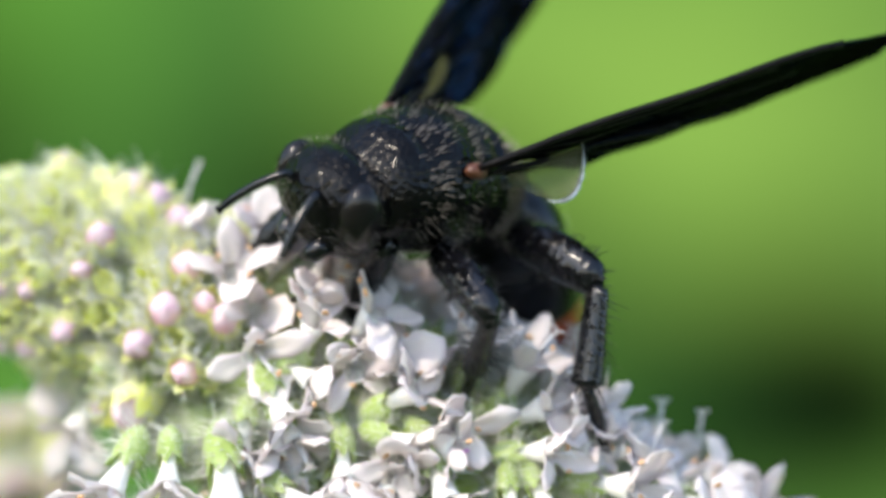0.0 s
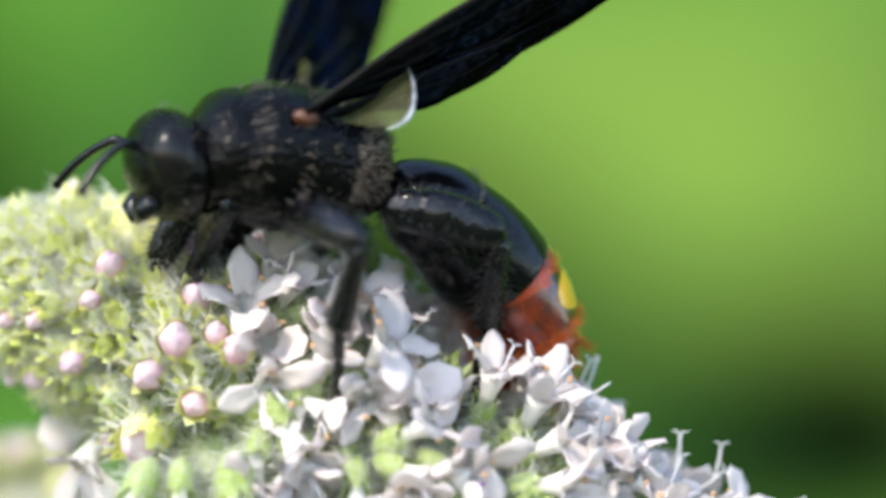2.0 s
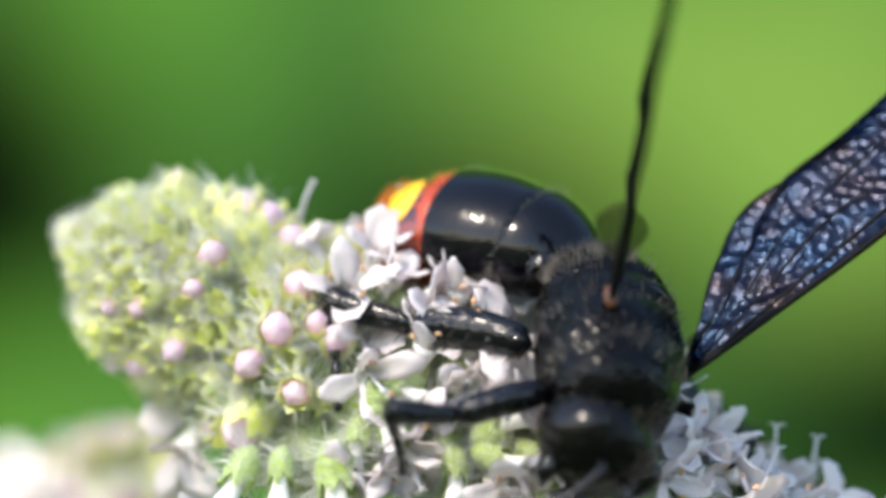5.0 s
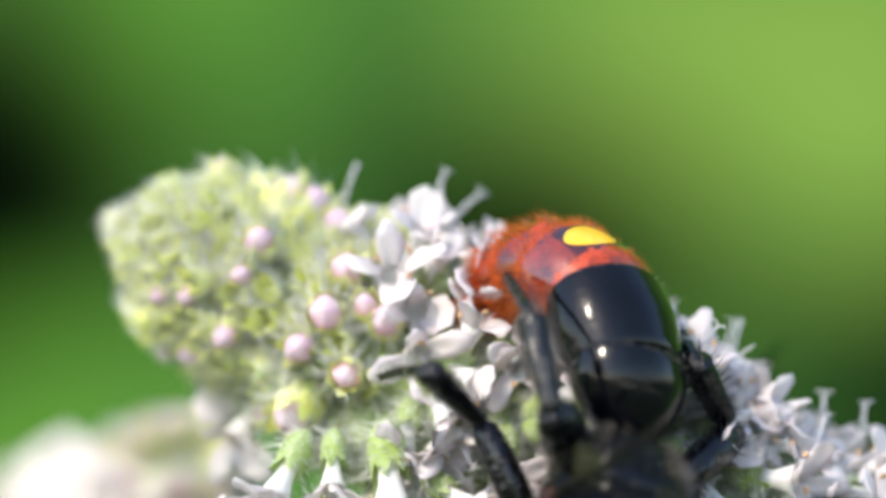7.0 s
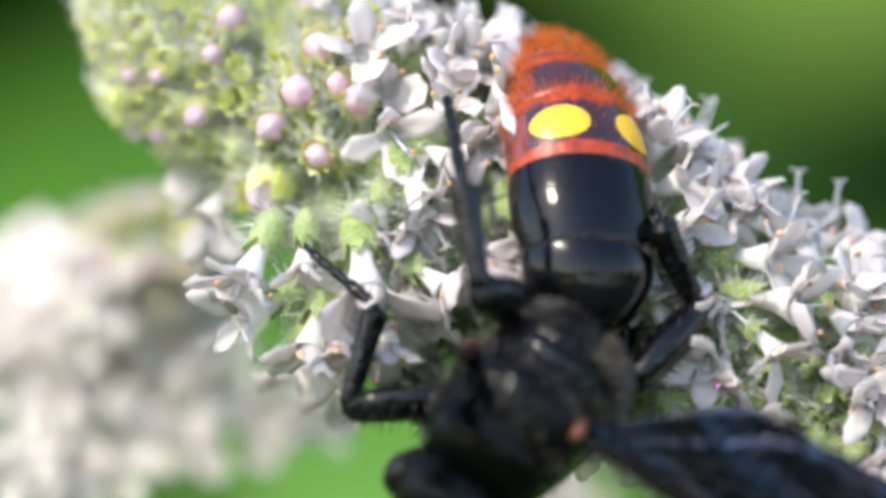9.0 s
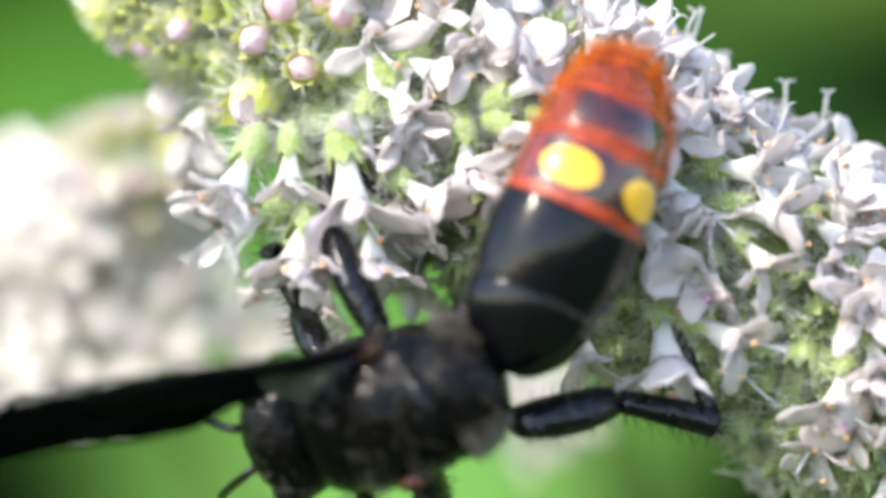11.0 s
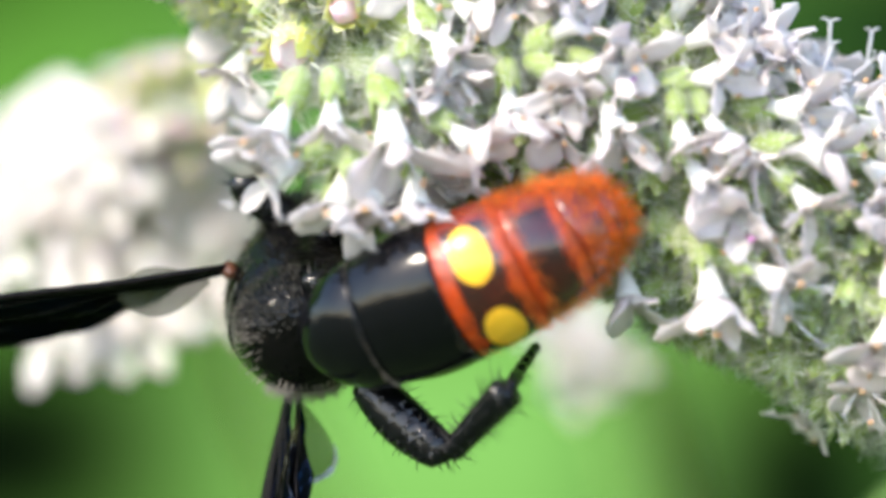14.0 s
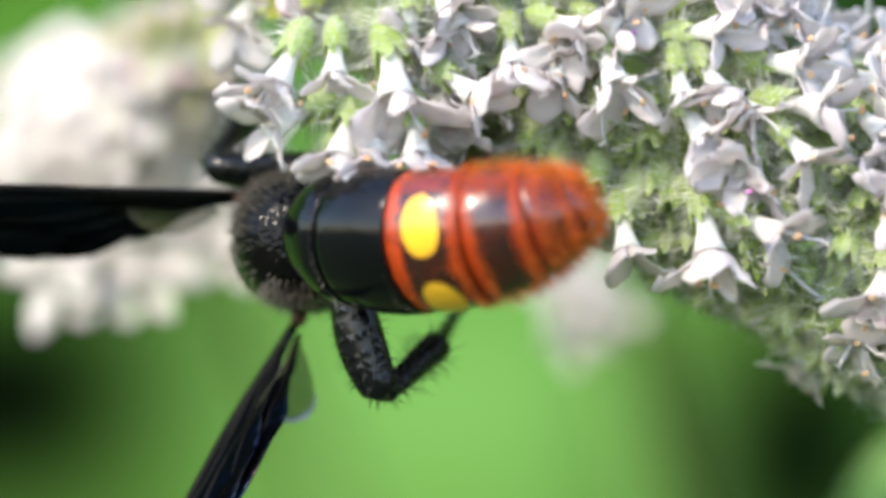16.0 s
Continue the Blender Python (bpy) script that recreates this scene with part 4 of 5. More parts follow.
def motions():
    """All that moves besides the camera: the wasp climbs, turns on the spike and feeds head down."""
    stance(0, (7.91, -1.7, 12.74), (-0.697, -0.717, -0.012), (0.639, -0.613, -0.465), (0.217, 0.812, -0.542), (0.365, 0.447, 0.817), 12.0, ((0.922, 0.125, 0.366), (-0.034, 0.969, -0.246)), ((0.393, 0.608, 0.69), (0.337, 0.603, -0.723)),
           front_left=((2.46, -5, 8.22), (2.28, -6, 5.24)),
           hind_left=((12.48, -6.47, 8.42), (12.07, -6.4, 3.84), (13.52, -2.63, -0.87)),
           middle_left=((7.75, -9.93, 6.74), (7.2, -6, 4.62), (6.39, -1.86, 1.94)))
    stance(0.5, (6.23, -1.84, 13.65), (-0.826, -0.559, 0.063), (0.51, -0.791, -0.338), (0.263, 0.841, -0.473), (0.418, 0.343, 0.841), 17.0, ((0.938, 0.043, 0.345), (0.066, 0.952, -0.299)), ((0.568, 0.501, 0.653), (0.445, 0.481, -0.755)),
           front_left=((0.17, -5, 10.02), (-1.44, -6, 7.22)),
           hind_left=((10.06, -7.54, 9.69), (8.57, -7.41, 5.34), (6.53, -7.37, -0.52)),
           middle_left=((6.34, -8.35, 7.45), (6.28, -4.52, 5.09), (5.99, -0.16, 2.66)))
    stance(1, (3.92, -3.58, 13.16), (-0.914, -0.34, 0.221), (0.295, -0.931, -0.215), (0.665, 0.589, -0.459), (0.418, 0.215, 0.883), 22.0, ((0.851, 0.097, 0.517), (0.279, 0.751, -0.599)), ((0.509, 0.487, 0.709), (0.466, 0.537, -0.703)),
           front_left=((-3.36, -5, 10.45), (-3.78, -5, 8.48)),
           hind_left=((8.4, -7.95, 10.12), (7.14, -6.02, 6.14), (6.66, -6.02, -0.05)),
           middle_left=((1.96, -11.91, 10.09), (1.02, -8.97, 6.82), (1.01, -6.88, 2.27)))
    stance(1.5, (1.67, -3.31, 12.92), (-0.969, -0.161, 0.188), (0.195, -0.964, 0.179), (0.805, 0.391, -0.447), (0.478, 0.02, 0.878), 22.0, ((0.694, 0.247, 0.676), (0.593, 0.336, -0.732)), ((0.614, 0.394, 0.684), (0.379, 0.613, -0.694)),
           front_left=((-5.03, -5, 11.09), (-5.48, -5, 9.62)),
           hind_left=((6.51, -6.22, 11.37), (6.86, -4.27, 7.22), (6.2, -4.23, 1.06)),
           middle_left=((1.03, -10.45, 10.49), (0.82, -7.33, 7.25), (0.84, -4.09, 3.45)))
    stance(2, (2.5, -3.14, 14.08), (-0.944, -0.302, 0.134), (0.288, -0.951, -0.115), (0.805, 0.391, -0.447), (0.478, 0.02, 0.878), 22.0, ((0.817, 0.099, 0.569), (0.235, 0.842, -0.485)), ((0.143, 0.791, 0.595), (0.664, 0.369, -0.651)),
           front_left=((-4.76, -5, 11.75), (-5.19, -5, 9.8)),
           hind_left=((7.54, -5.78, 11.55), (7.02, -3.07, 7.86), (6.32, -3.02, 1.7)),
           middle_left=((1.51, -10.97, 10.91), (0.66, -8.25, 7.43), (0.65, -4.97, 3.65)))
    stance(2.5, (1.05, -0.36, 16.76), (-0.116, -0.864, -0.49), (0.925, 0.086, -0.371), (0.212, 0.742, -0.636), (0.299, 0.57, 0.765), 12.0, ((0.732, 0.393, 0.556), (-0.325, 0.919, -0.222)), ((-0.004, 0.556, 0.831), (0.337, 0.783, -0.523)),
           front_right=((-1.17, -5, 10.05), (-2.03, -4, 7.14)),
           hind_left=((6.87, -2.15, 11.45), (6.71, 0.35, 7.59), (6.11, 3.25, 2.15)),
           hind_right=((-2.33, 2, 14.05), (-4.17, 1, 10.19)),
           middle_right=((-4.94, -8.19, 15.29), (-5.75, -4.7, 12.57), (-6.02, -0.13, 10.57)))
    stance(3, (2.1, 0.1, 15.47), (-0.024, -0.858, -0.513), (0.787, 0.301, -0.539), (0, 0.914, -0.406), (0.218, 0.396, 0.892), 12.0, ((0.7, 0.293, 0.651), (0.001, 0.911, -0.412)), ((0.234, 0.433, 0.87), (-0.338, 0.876, -0.345)),
           front_right=((-0.98, -7, 8.71), (-2.61, -5, 7.26)),
           hind_left=((8.13, -0.78, 10.94), (7.38, 2.38, 7.68), (6.53, 7.63, 4.49)),
           hind_right=((-0.5, 4, 14.4), (-0.91, 6, 12.22)),
           middle_left=((5.64, -6.42, 8.3), (5.34, -2.43, 6.23), (5.17, 1.96, 3.84)),
           middle_right=((-3.2, -7.91, 15.87), (-4.67, -5.04, 12.73), (-6.39, -0.61, 11.17)))
    stance(3.2, (2.13, 0.13, 15.25), (-0.02, -0.859, -0.511), (0.792, 0.298, -0.532), (0, 0.914, -0.406), (0.218, 0.396, 0.892), 12.0, ((0.714, 0.248, 0.655), (0.043, 0.918, -0.395)), ((0.12, 0.5, 0.87), (-0.2, 0.95, -0.2)),
           front_right=((-0.95, -7, 8.5), (-2.58, -5, 7.05)),
           hind_left=((8.16, -0.82, 10.72), (7.41, 2.34, 7.45), (6.56, 7.59, 4.27)),
           hind_right=((-0.47, 4, 14.18), (-0.88, 6, 12)),
           middle_left=((5.67, -6.43, 8.09), (5.37, -2.45, 6.01), (5.2, 1.94, 3.62)),
           middle_right=((-3.29, -7.79, 15.66), (-4.76, -4.92, 12.52), (-6.49, -0.5, 10.95)))
    stance(4.2, (6.12, -2, 12.14), (0, -0.75, -0.66), (0.72, 0.3, -0.4), (-0.2, 0.75, 0.5), (0.3, 0.3, 0.8), 14.0, ((0.76, 0.1, 0.63), (-0.2, 0.8, 0.1)), ((0.05, 0, 0.98), (-0.3, 0.9, 0)),
           hind_right=((2.5, 2, 11.7), (0.83, 3, 9.67)))
    stance(5.3, (7.34, -4, 9.58), (0.137, -0.644, -0.753), (0.476, 0.709, -0.52), (-0.864, 0.34, 0.372), (0.182, -0.479, 0.859), 30.2, ((0.765, 0.053, 0.641), (-0.605, 0.398, 0.69)), ((0.026, -0.863, 0.505), (0.195, 0.5, 0.844)),
           hind_left=((11.31, -9, 8.55), (12.86, -6, 2.13)),
           hind_right=((4.96, 0, 9.9), (2.28, 0, 7.82)),
           middle_left=((10.14, -4, 6.47), (10.51, -3, 3.8)),
           middle_right=((1.03, -6, 6.87), (-4.74, -5, 4.02)))
    stance(5.5, (6.87, -3.89, 10.16), (0.137, -0.644, -0.753), (0.476, 0.709, -0.52), (-0.864, 0.34, 0.372), (0.182, -0.479, 0.859), 30.2, ((0.765, 0.053, 0.641), (-0.605, 0.398, 0.69)), ((0.026, -0.863, 0.505), (0.195, 0.5, 0.844)),
           front_right=((5.18, -9.35, 0.65), (4.32, -6.43, -0.86), (3.68, -2.41, -1.88)),
           hind_left=((11.75, 0.18, 9.07), (11.11, 4.59, 7.93), (10.4, 9.66, 4.44)),
           hind_right=((4.07, 0, 11.07), (1.39, 0, 8.99)),
           middle_left=((10.5, -8.55, 4.75), (11.57, -4.29, 3.76), (13.28, 0.04, 1.93)),
           middle_right=((2.6, -9.75, 6.52), (-0.28, -7.59, 6.61), (-4.56, -7, 3.95)))
    stance(6, (7.7, -5.12, 9.85), (0.12, -0.702, -0.702), (0.449, 0.669, -0.593), (-0.848, 0.365, 0.386), (0.166, -0.508, 0.845), 28.5, ((0.68, -0.499, 0.536), (-0.514, 0.197, 0.835)), ((-0.036, -0.964, 0.264), (0.199, 0.252, 0.947)),
           front_right=((5.91, -11.02, 0.87), (5.04, -8.44, -1.17), (4.42, -4.41, -2.19)),
           hind_left=((12.57, -3.13, 9.89), (11.26, 1.19, 9.01), (10.3, 6.25, 5.56)),
           hind_right=((4.64, 0, 10.79), (1.94, 0, 8.71)),
           middle_left=((11.1, -4, 6.12), (11.46, -3, 3.43)),
           middle_right=((3.13, -10.48, 5.74), (0.01, -8.68, 5.81), (-4.56, -7, 3.89)))
    stance(6.5, (8.35, -6, 4.19), (-0.15, -0.5, -0.85), (0.75, 0.3, -0.35), (-0.2, 0.477, 0.828), (0.676, -0.3, 0.578), 33.6, ((0.75, -0.6, -0.05), (-0.3, 0.3, 0.8)), ((0.333, -0.809, 0.485), (0.468, 0.588, 0.66)),
           hind_left=((12.07, -9.27, 3.95), (10.74, -5.72, 6.56), (9.93, -4, 7.95)),
           hind_right=((4.02, -2, 7.92), (1.29, -1, 7.4)),
           middle_left=((11.52, -4, 0.31), (11.85, -3, -2.4)),
           middle_right=((1.31, -7.08, 4.54), (-0.16, -10.37, 4.69), (-4.67, -7, 3.83)))
    stance(7, (6.8, -10.5, 1.16), (-0.25, -0.45, -0.85), (0.8, 0.1, -0.3), (0.022, 0.409, 0.897), (0.591, -0.067, 0.69), 32.6, ((0.75, -0.6, -0.3), (-0.1, 0.2, 0.9)), ((0.3, -0.92, 0.2), (0, 1, 0)),
           hind_left=((11.48, -5.44, 1.66), (9.64, -8.4, 4.66), (9.04, -5, 5.96)),
           hind_right=((3.48, -15.28, 2.17), (2.55, -13.87, 6.44), (1.4, -7, 8.58)),
           middle_left=((9.82, -4, -1.42), (10.11, -3, -4.14)),
           middle_right=((0.91, -10.66, 1), (-1, -12.58, 3.37), (-4.69, -7, 3.81)))
    stance(7.5, (6.92, -10.5, -0.26), (-0.3, -0.4, -0.85), (0.8, 0, -0.4), (-0.156, 0.469, 0.852), (0.661, -0.273, 0.578), 22.0, ((0.75, -0.6, -0.15), (0.3, 0.9, 0.3)), ((-0.2, -0.97, -0.1), (0, 1, 0)),
           front_right=((-1.03, -7, -2.45), (-2.98, -6, -0.73)),
           hind_left=((11.11, -5.49, 0.62), (9.33, -8.03, 4.02), (9.01, -4, 5.57)),
           hind_right=((2.92, -14.56, 1.37), (1.79, -12.73, 5.43), (1.12, -7, 7.52)),
           middle_right=((-1.73, -10.26, -1.93), (-2.77, -13.26, -0.24), (-6.97, -7, 0.52)))
    stance(8, (6.49, -10.5, -0.09), (-0.35, -0.35, -0.85), (0.8, -0.1, -0.4), (-0.107, 0.384, 0.9), (0.514, -0.632, 0.559), 19.0, ((0.663, -0.742, -0.099), (0.376, 0.217, 0.901)), ((-0.2, -0.97, -0.1), (0, 1, 0)),
           front_right=((-1.06, -7, -3.16), (-3.02, -6, -1.46)),
           hind_left=((11.26, -5.78, 0.24), (9.14, -8.05, 3.64), (8.68, -4, 5.55)),
           hind_right=((3.11, -14.6, 1.06), (1.7, -13.65, 5.34), (0.77, -7, 7.2)),
           middle_left=((8.76, -5, -1.48), (9.78, -4, -3.46)),
           middle_right=((-0.93, -9.76, -3.25), (-3.33, -10.15, -0.59), (-6.42, -7, 0.38)))
    stance(8.5, (7.21, -10.5, -0.5), (-0.45, -0.35, -0.75), (0.75, -0.15, -0.45), (-0.154, 0.544, 0.804), (0.454, -0.579, 0.659), 11.0, ((0.842, -0.292, -0.454), (0.433, -0.137, 0.891)), ((-0.2, -0.97, -0.1), (0, 1, 0)),
           front_right=((-0.64, -7, -3.53), (-2.61, -6, -1.84)),
           hind_left=((11.55, -6.04, -0.44), (9.6, -8.06, 3.2), (9.21, -4, 4.99)),
           hind_right=((2.56, -14.16, 0.02), (1.24, -14.25, 4.75), (0.3, -7, 6.85)),
           middle_left=((9.19, -5, -1.8), (10.22, -4, -3.78)),
           middle_right=((-1, -9.76, -3.61), (-3.29, -10.59, -0.96), (-6.39, -7, 0.6)))
    stance(9, (6.35, -10.51, -3.52), (-0.621, -0.395, -0.677), (0.783, -0.26, -0.566), (-0.033, 0.394, 0.919), (0.455, -0.813, 0.365), 7.8, ((0.841, -0.27, -0.469), (0.411, -0.245, 0.878)), ((-0.2, -0.97, -0.1), (0, 1, 0)),
           front_right=((-1.12, -7, -6.29), (-3.07, -6, -4.61)),
           hind_left=((11.05, -7.56, -2.59), (9.17, -9.4, 1.18), (8.76, -4, 2.73)),
           hind_right=((1.68, -13.62, -1.87), (0.85, -13.11, 2.63), (0.02, -7, 7.31)),
           middle_left=((8.67, -5, -4.63), (9.69, -4, -6.62)),
           middle_right=((-2.26, -9.81, -6.7), (-2.86, -9.77, -2.62), (-6.17, -7, 0.27)))
    stance(9.5, (6.29, -10.5, -4), (-0.55, -0.35, -0.6), (0.675, -0.225, -0.49), (-0.022, 0.401, 0.905), (0.444, -0.76, 0.47), 5.3, ((0.88, -0.279, -0.385), (0.25, -0.418, 0.873)), ((-0.2, -0.97, -0.1), (0, 1, 0)),
           front_right=((-1.11, -7, -6.34), (-3.08, -6, -4.66)),
           hind_left=((10.78, -8.18, -2.69), (8.88, -10.08, 1.05), (8.68, -4, 2.43)),
           hind_right=((1.74, -13.72, -2.18), (0.54, -13.76, 2.3), (0.18, -7, 6.98)),
           middle_left=((8.67, -5, -4.64), (9.7, -4, -6.63)),
           middle_right=((-1.09, -12.33, -6.96), (-2.29, -12.3, -3.4), (-5.63, -7, 0.28)))
    stance(10, (6.12, -10.5, -5.41), (-0.58, -0.3, -0.58), (0.65, -0.2, -0.5), (0.139, 0.402, 0.906), (0.466, -0.718, 0.49), 6.7, ((0.78, -0.42, -0.46), (0.4, -0.35, 0.85)), ((-0.35, -0.93, 0.1), (0, 1, 0)),
           front_right=((-1.24, -7, -8.34), (-3.2, -6, -6.67)),
           hind_left=((10.93, -8.41, -4.4), (9.22, -10.59, -0.72), (9.1, -4, 0.73)),
           hind_right=((1.9, -13.94, -3.8), (0.72, -11.58, -0.03), (0.35, -7, 6.53)),
           middle_left=((7.85, -5, -6.38), (8.87, -4, -8.37)),
           middle_right=((-1.65, -11.01, -6.96), (-2.38, -10.97, -3.38), (-5.82, -7, 0.32)))
    stance(10.2, (6.22, -10.5, -5.75), (-0.6, -0.28, -0.55), (0.64, -0.2, -0.52), (0.139, 0.402, 0.906), (0.466, -0.718, 0.49), 6.7, ((0.78, -0.42, -0.46), (0.4, -0.35, 0.85)), ((-0.38, -0.92, 0.1), (0, 1, 0)),
           hind_left=((11.02, -8.61, -4.76), (9.34, -10.8, -1.08), (9.25, -4, 0.36)),
           hind_right=((2.38, -13.86, -3.5), (1.23, -11.5, 0.27), (0.93, -7, 6.82)),
           middle_right=((-1.18, -11.23, -6.62), (-1.88, -11.19, -3.04), (-5.28, -7, 0.68)))
    stance(11.2, (1.74, -12, -9.55), (-0.68, 0.2, -0.1), (0.7, 0.05, -0.55), (0.5, 0, 0.85), (0.3, -0.92, -0.2), 7.0, ((0.55, -0.3, -0.7), (0.3, 0.9, 0)), ((-0.75, -0.5, -0.1), (0, 0.7, -0.5)),
           hind_left=((7.58, -7, -10.74), (7.87, -6, -6.9)),
           hind_right=((2.29, -6.17, -6.63), (4.05, -2.48, -4.52), (4.85, 0, -2.58)))
    stance(12.3, (-3.56, -7, -11.36), (-0.372, 0.818, 0.438), (0.574, 0.574, -0.585), (0.867, -0.133, 0.48), (0.095, -0.902, -0.421), 8.4, ((-0.021, -0.107, -0.994), (0.314, -0.944, 0.095)), ((-0.649, -0.625, -0.434), (-0.052, 0.606, -0.794)),
           front_left=((-2.12, 4, -9.38), (-0.1, 4, -7.62)),
           front_right=((-7.47, -1.64, -3.24), (-5.8, 0.81, -2.78), (-4.58, 2, -1.55)),
           hind_left=((2.16, -8.76, -13.28), (4.03, -11.53, -10.13), (5.27, -4, -8.87)),
           hind_right=((-0.43, -3.79, -9.81), (2.05, -0.38, -7.97), (3.84, 3, -7.08)),
           middle_left=((-1.86, 2, -11.06), (0.14, 3, -8.85)),
           middle_right=((-3.46, -7.19, -4.38), (-2.03, -4.67, -2.25), (-0.44, -3, 0.67)))
    stance(12.5, (-3.63, -7.79, -10.92), (-0.372, 0.818, 0.438), (0.574, 0.574, -0.585), (0.867, -0.133, 0.48), (0.095, -0.902, -0.421), 8.4, ((-0.021, -0.107, -0.994), (0.314, -0.944, 0.095)), ((-0.649, -0.625, -0.434), (-0.052, 0.606, -0.794)),
           front_left=((-2.15, 4, -9.43), (-0.13, 4, -7.67)),
           front_right=((-7.62, -1.63, -4.02), (-5.95, 0.82, -3.57), (-4.73, 2, -2.35)),
           hind_left=((2.26, -8.57, -13.58), (4.13, -11.33, -10.42), (5.36, -4, -9.15)),
           hind_right=((-0.44, -3.76, -9.85), (2.04, -0.35, -8.01), (3.82, 3, -7.12)),
           middle_left=((-1.89, 2, -11.11), (0.12, 3, -8.9)),
           middle_right=((-3.6, -7.63, -5.14), (-2.17, -5.1, -3.02), (-0.59, -3, -0.11)))
    stance(13, (-6.02, -5.98, -9.5), (-0.137, 0.92, 0.366), (0.442, 0.388, -0.809), (0.902, -0.354, 0.247), (-0.141, -0.782, -0.608), 10.7, ((-0.141, -0.227, -0.964), (0.303, -0.937, 0.176)), ((-0.719, -0.62, -0.315), (-0.073, 0.518, -0.852)),
           front_left=((-4.52, 5.5, -8.17), (-2.46, 5.5, -6.43)),
           front_right=((-9.54, 0.22, -1.75), (-8.39, 2.13, -3.77), (-6.92, 3.5, -3.06)),
           hind_left=((0.39, -6.07, -12.95), (2.75, -9.11, -10.41), (3.94, -2.5, -9)),
           hind_right=((-3.03, -1.51, -8.91), (-0.55, 1.91, -7.07), (1.21, 4.5, -6.16)),
           middle_left=((-4.25, 3.5, -9.87), (-2.22, 4.5, -7.67)),
           middle_right=((-4.28, -5.35, -3.94), (-2.34, -2.78, -2.3), (0.39, -1.5, 0.98)))
    stance(13.5, (-6.05, -5.25, -8.54), (-0.167, 0.948, 0.272), (0.412, 0.318, -0.854), (0.891, -0.437, 0.127), (-0.25, -0.703, -0.666), 11.6, ((-0.156, -0.229, -0.961), (0.268, -0.946, 0.182)), ((-0.753, -0.554, -0.355), (0.002, 0.538, -0.843)),
           front_left=((-4.52, 5.5, -7.74), (-2.45, 5.5, -6.01)),
           front_right=((-9.99, 0.23, -2.13), (-7.15, 1.01, -1.46), (-5.2, 3.5, -0.51)),
           hind_left=((-0.09, -5.65, -13.04), (2.65, -2.67, -10.81), (4.64, 2.83, -8.72)),
           hind_right=((-3.16, -1.43, -8.39), (-0.67, 2, -6.57), (1.11, 4.5, -5.67)),
           middle_left=((-4.27, 3.5, -9.44), (-2.22, 4.5, -7.25)),
           middle_right=((-4.13, -5.78, -4.38), (-1.69, -3.65, -2.77), (0.45, -1.5, 0.85)))
    stance(14, (-7.13, -5.3, -10.28), (-0.08, 0.933, 0.35), (0.454, 0.347, -0.821), (0.885, -0.344, 0.315), (-0.207, -0.895, -0.394), 9.2, ((-0.203, -0.293, -0.934), (0.407, -0.893, 0.192)), ((-0.988, -0.051, -0.147), (0.016, 0.906, -0.423)),
           front_left=((-4.77, 5.5, -8.49), (-2.72, 5.5, -6.75)),
           front_right=((-10.27, 0.27, -3.16), (-8.33, 2.07, -1.72), (-5.87, 3.5, -1.27)),
           hind_left=((-1.28, -5.44, -14.94), (1.41, -7.87, -12.08), (2.57, -2.5, -10.66)),
           hind_right=((-3.72, -1.24, -8.57), (-1.25, 2.19, -6.74), (0.51, 4.5, -5.82)),
           middle_left=((-4.51, 3.5, -10.18), (-2.47, 4.5, -7.99)),
           middle_right=((-4.4, 1.81, -5.26), (-2.61, -0.94, -3.75), (0.41, 1.5, 0.38)))
    stance(14.5, (-7.43, -5.06, -8.41), (0.181, 0.977, 0.116), (0.456, 0.021, -0.89), (0.925, -0.371, 0.08), (-0.275, -0.8, -0.533), 10.8, ((-0.389, -0.347, -0.853), (0.486, -0.864, 0.13)), ((-0.948, -0.283, -0.142), (-0.144, 0.785, -0.603)),
           front_left=((-5.69, 5.5, -7.84), (-3.63, 5.5, -6.1)),
           front_right=((-8.25, 0.35, -4.26), (-7.68, 2.92, -2.81), (-5.64, 3.5, -1.1)),
           hind_left=((-2.8, -5.55, -14.84), (-0.08, -2.76, -12.36), (1.23, 2.73, -9.77)),
           hind_right=((-4.22, -0.97, -8.43), (-1.73, 2.45, -6.59), (0.05, 4.5, -5.67)),
           middle_left=((-5.43, 3.5, -9.54), (-3.39, 4.5, -7.34)),
           middle_right=((-9.26, -2.19, -3.7), (-8.47, 0.9, -2.02), (-6.62, 2.5, -1.07)))
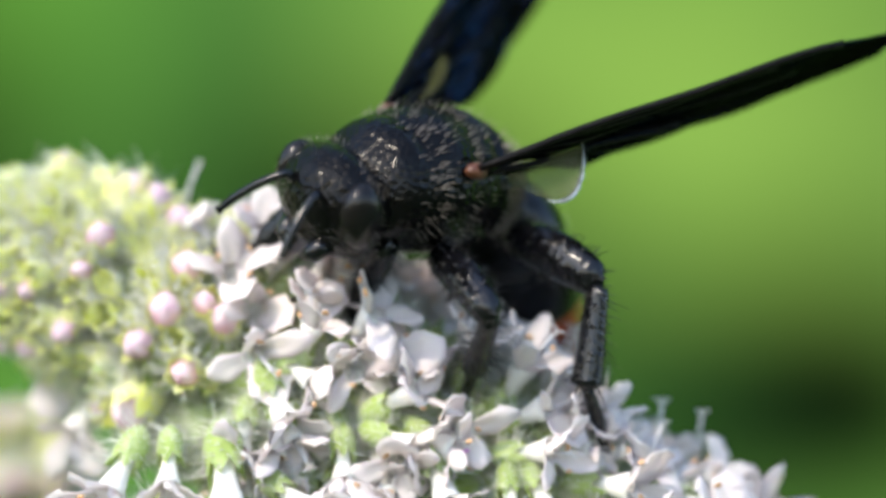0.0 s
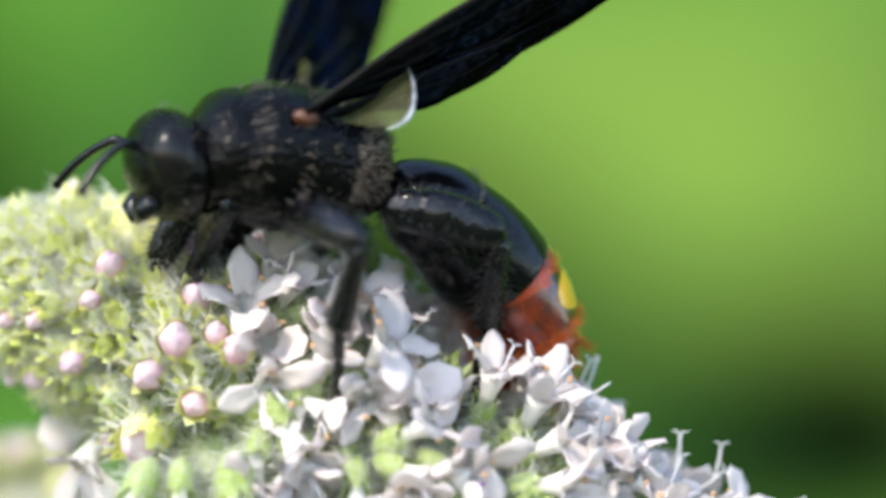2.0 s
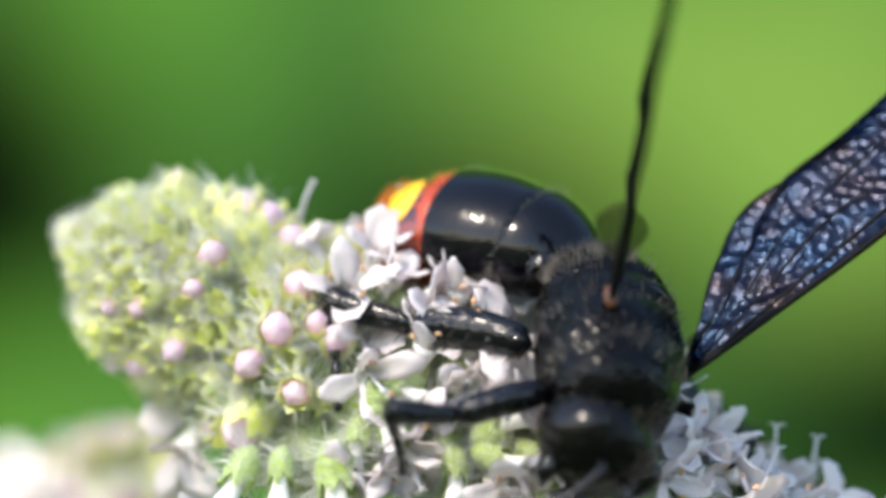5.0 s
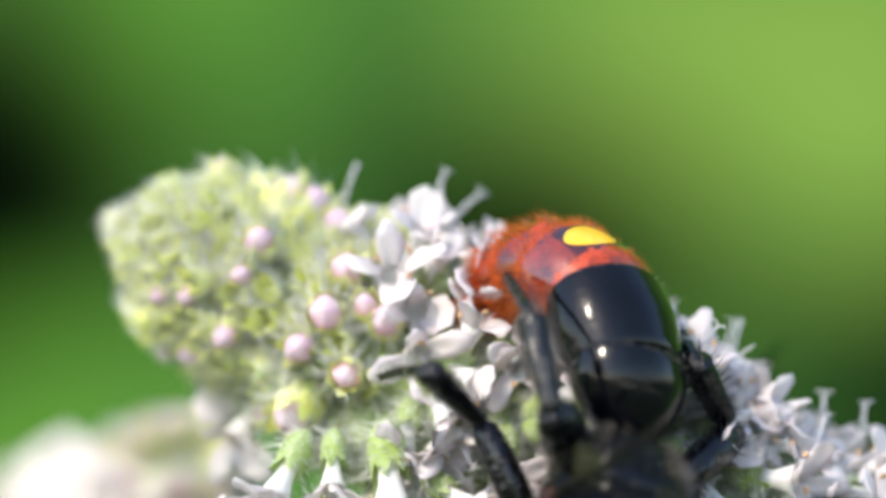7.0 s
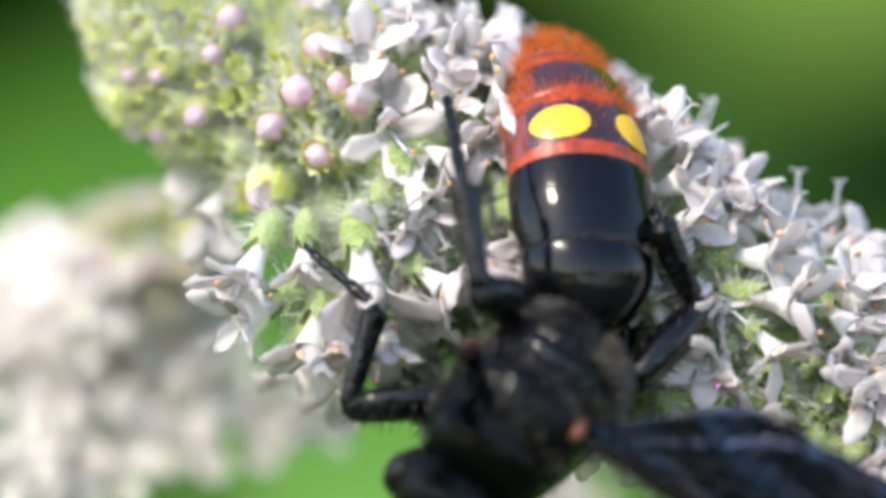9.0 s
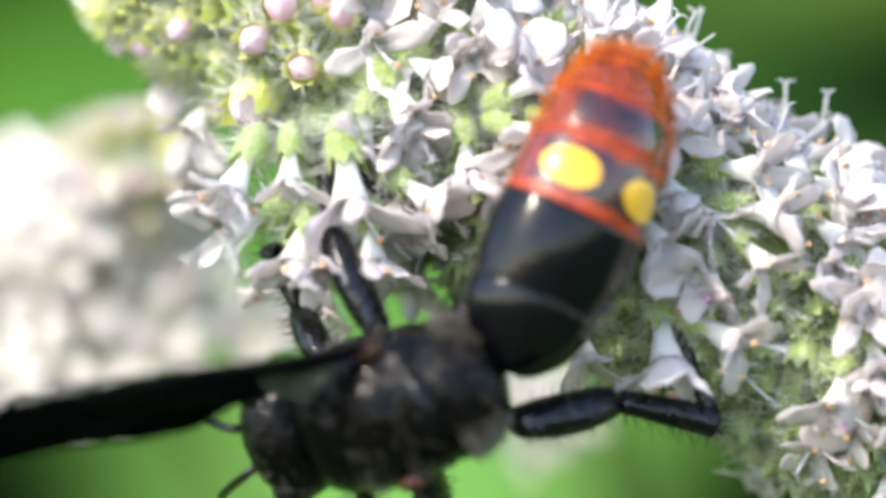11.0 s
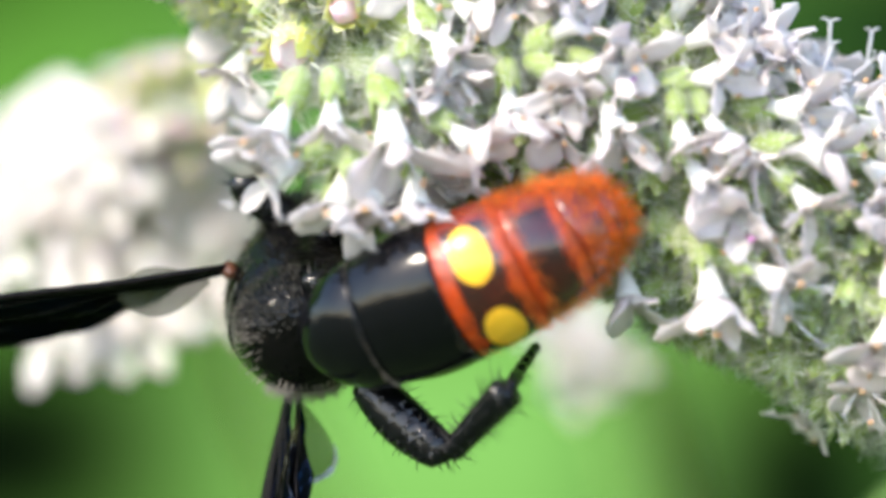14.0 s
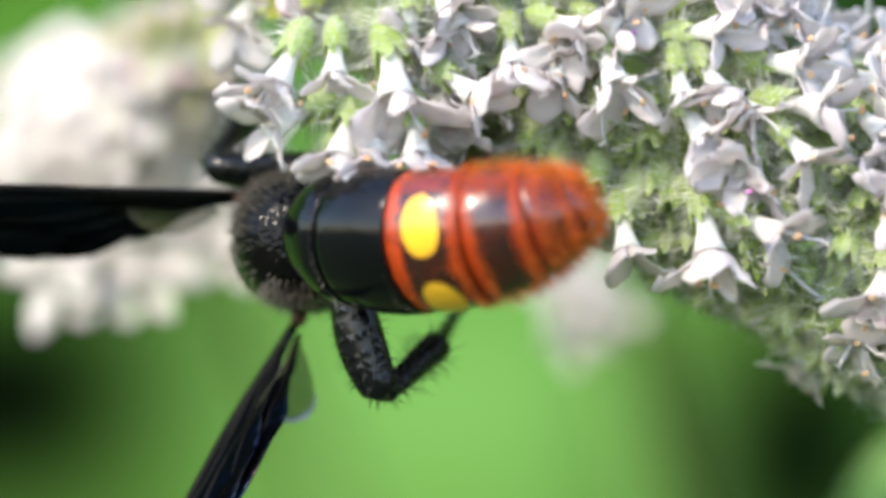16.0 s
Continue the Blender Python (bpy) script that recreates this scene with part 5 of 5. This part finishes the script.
    stance(15, (-5.82, -5.59, -11.59), (-0.044, 0.888, 0.458), (0.415, 0.434, -0.8), (0.702, -0.609, 0.37), (-0.626, -0.775, -0.089), 6.0, ((-0.288, -0.376, -0.881), (0.499, -0.844, 0.197)), ((-0.934, 0.345, -0.088), (0.353, 0.864, -0.36)),
           front_left=((-5.83, 5.5, -9.03), (-3.78, 5.5, -7.26)),
           front_right=((-9.31, -0.4, -5.5), (-9.49, 2.5, -3.72), (-7.06, 5.8, -2.78)),
           hind_left=((-2.76, -8.78, -15.05), (0.35, -6.6, -12.42), (1.25, -0.77, -10.49)),
           hind_right=((-4.3, -0.83, -8.71), (-1.82, 2.58, -6.84), (-0.04, 4.5, -5.9)),
           middle_left=((-5.55, 3.5, -10.73), (-3.52, 4.5, -8.51)),
           middle_right=((-10.45, -2.96, -6.27), (-9.44, 0.92, -4.2), (-6.67, 4.77, -2.59)))
    stance(15.5, (-7.12, -5.76, -11.68), (0.017, 0.853, 0.521), (0.431, 0.464, -0.774), (0.696, -0.639, 0.329), (-0.576, -0.769, -0.277), 8.8, ((-0.335, -0.305, -0.891), (0.424, -0.894, 0.146)), ((-0.984, -0.142, -0.109), (-0.079, 0.889, -0.451)),
           front_left=((-7.65, 5.5, -9.17), (-5.62, 5.5, -7.4)),
           front_right=((-10.22, -1.06, -5.73), (-9.78, 2, -4.31), (-8.41, 5.79, -3.11)),
           hind_left=((-4.24, -8.38, -15.61), (-1.75, -5.48, -13), (-0.79, -2.5, -11.57)),
           hind_right=((-5.35, -0.69, -9.27), (-2.93, 2.76, -7.39), (-1.19, 4.5, -6.44)),
           middle_left=((-7.33, 3.5, -10.86), (-5.34, 4.5, -8.63)),
           middle_right=((-11.5, -3.58, -6.07), (-10.83, 0.55, -4.41), (-9.13, 4.9, -2.6)))
    stance(16, (-7.71, -5.24, -7.77), (0.099, 0.994, -0.052), (0.426, -0.089, -0.9), (0.71, -0.701, -0.063), (-0.636, -0.601, -0.485), 13.1, ((-0.49, -0.317, -0.812), (0.444, -0.892, 0.081)), ((-0.989, -0.15, -0.002), (-0.115, 0.768, -0.63)),
           front_left=((-7.49, 5.5, -8.35), (-5.44, 5.5, -6.57)),
           front_right=((-10.2, 1.88, -5.3), (-10.13, 4.93, -3.79), (-8.18, 8.23, -2.04)),
           hind_left=((-3.98, -5.04, -14.78), (-1.6, -1.7, -12.66), (-0.23, 4.02, -10.67)),
           hind_right=((-5.14, -0.66, -8.24), (-2.68, 2.74, -6.35), (-0.92, 4.5, -5.38)),
           middle_left=((-7.19, 3.5, -10.06), (-5.18, 4.5, -7.82)),
           middle_right=((-11.7, -0.69, -4.81), (-10.3, 3.13, -2.87), (-8.65, 7.05, -0.23)))
    for ob, rows in TRACKS.items():
        walk(ob, rows)


motions()
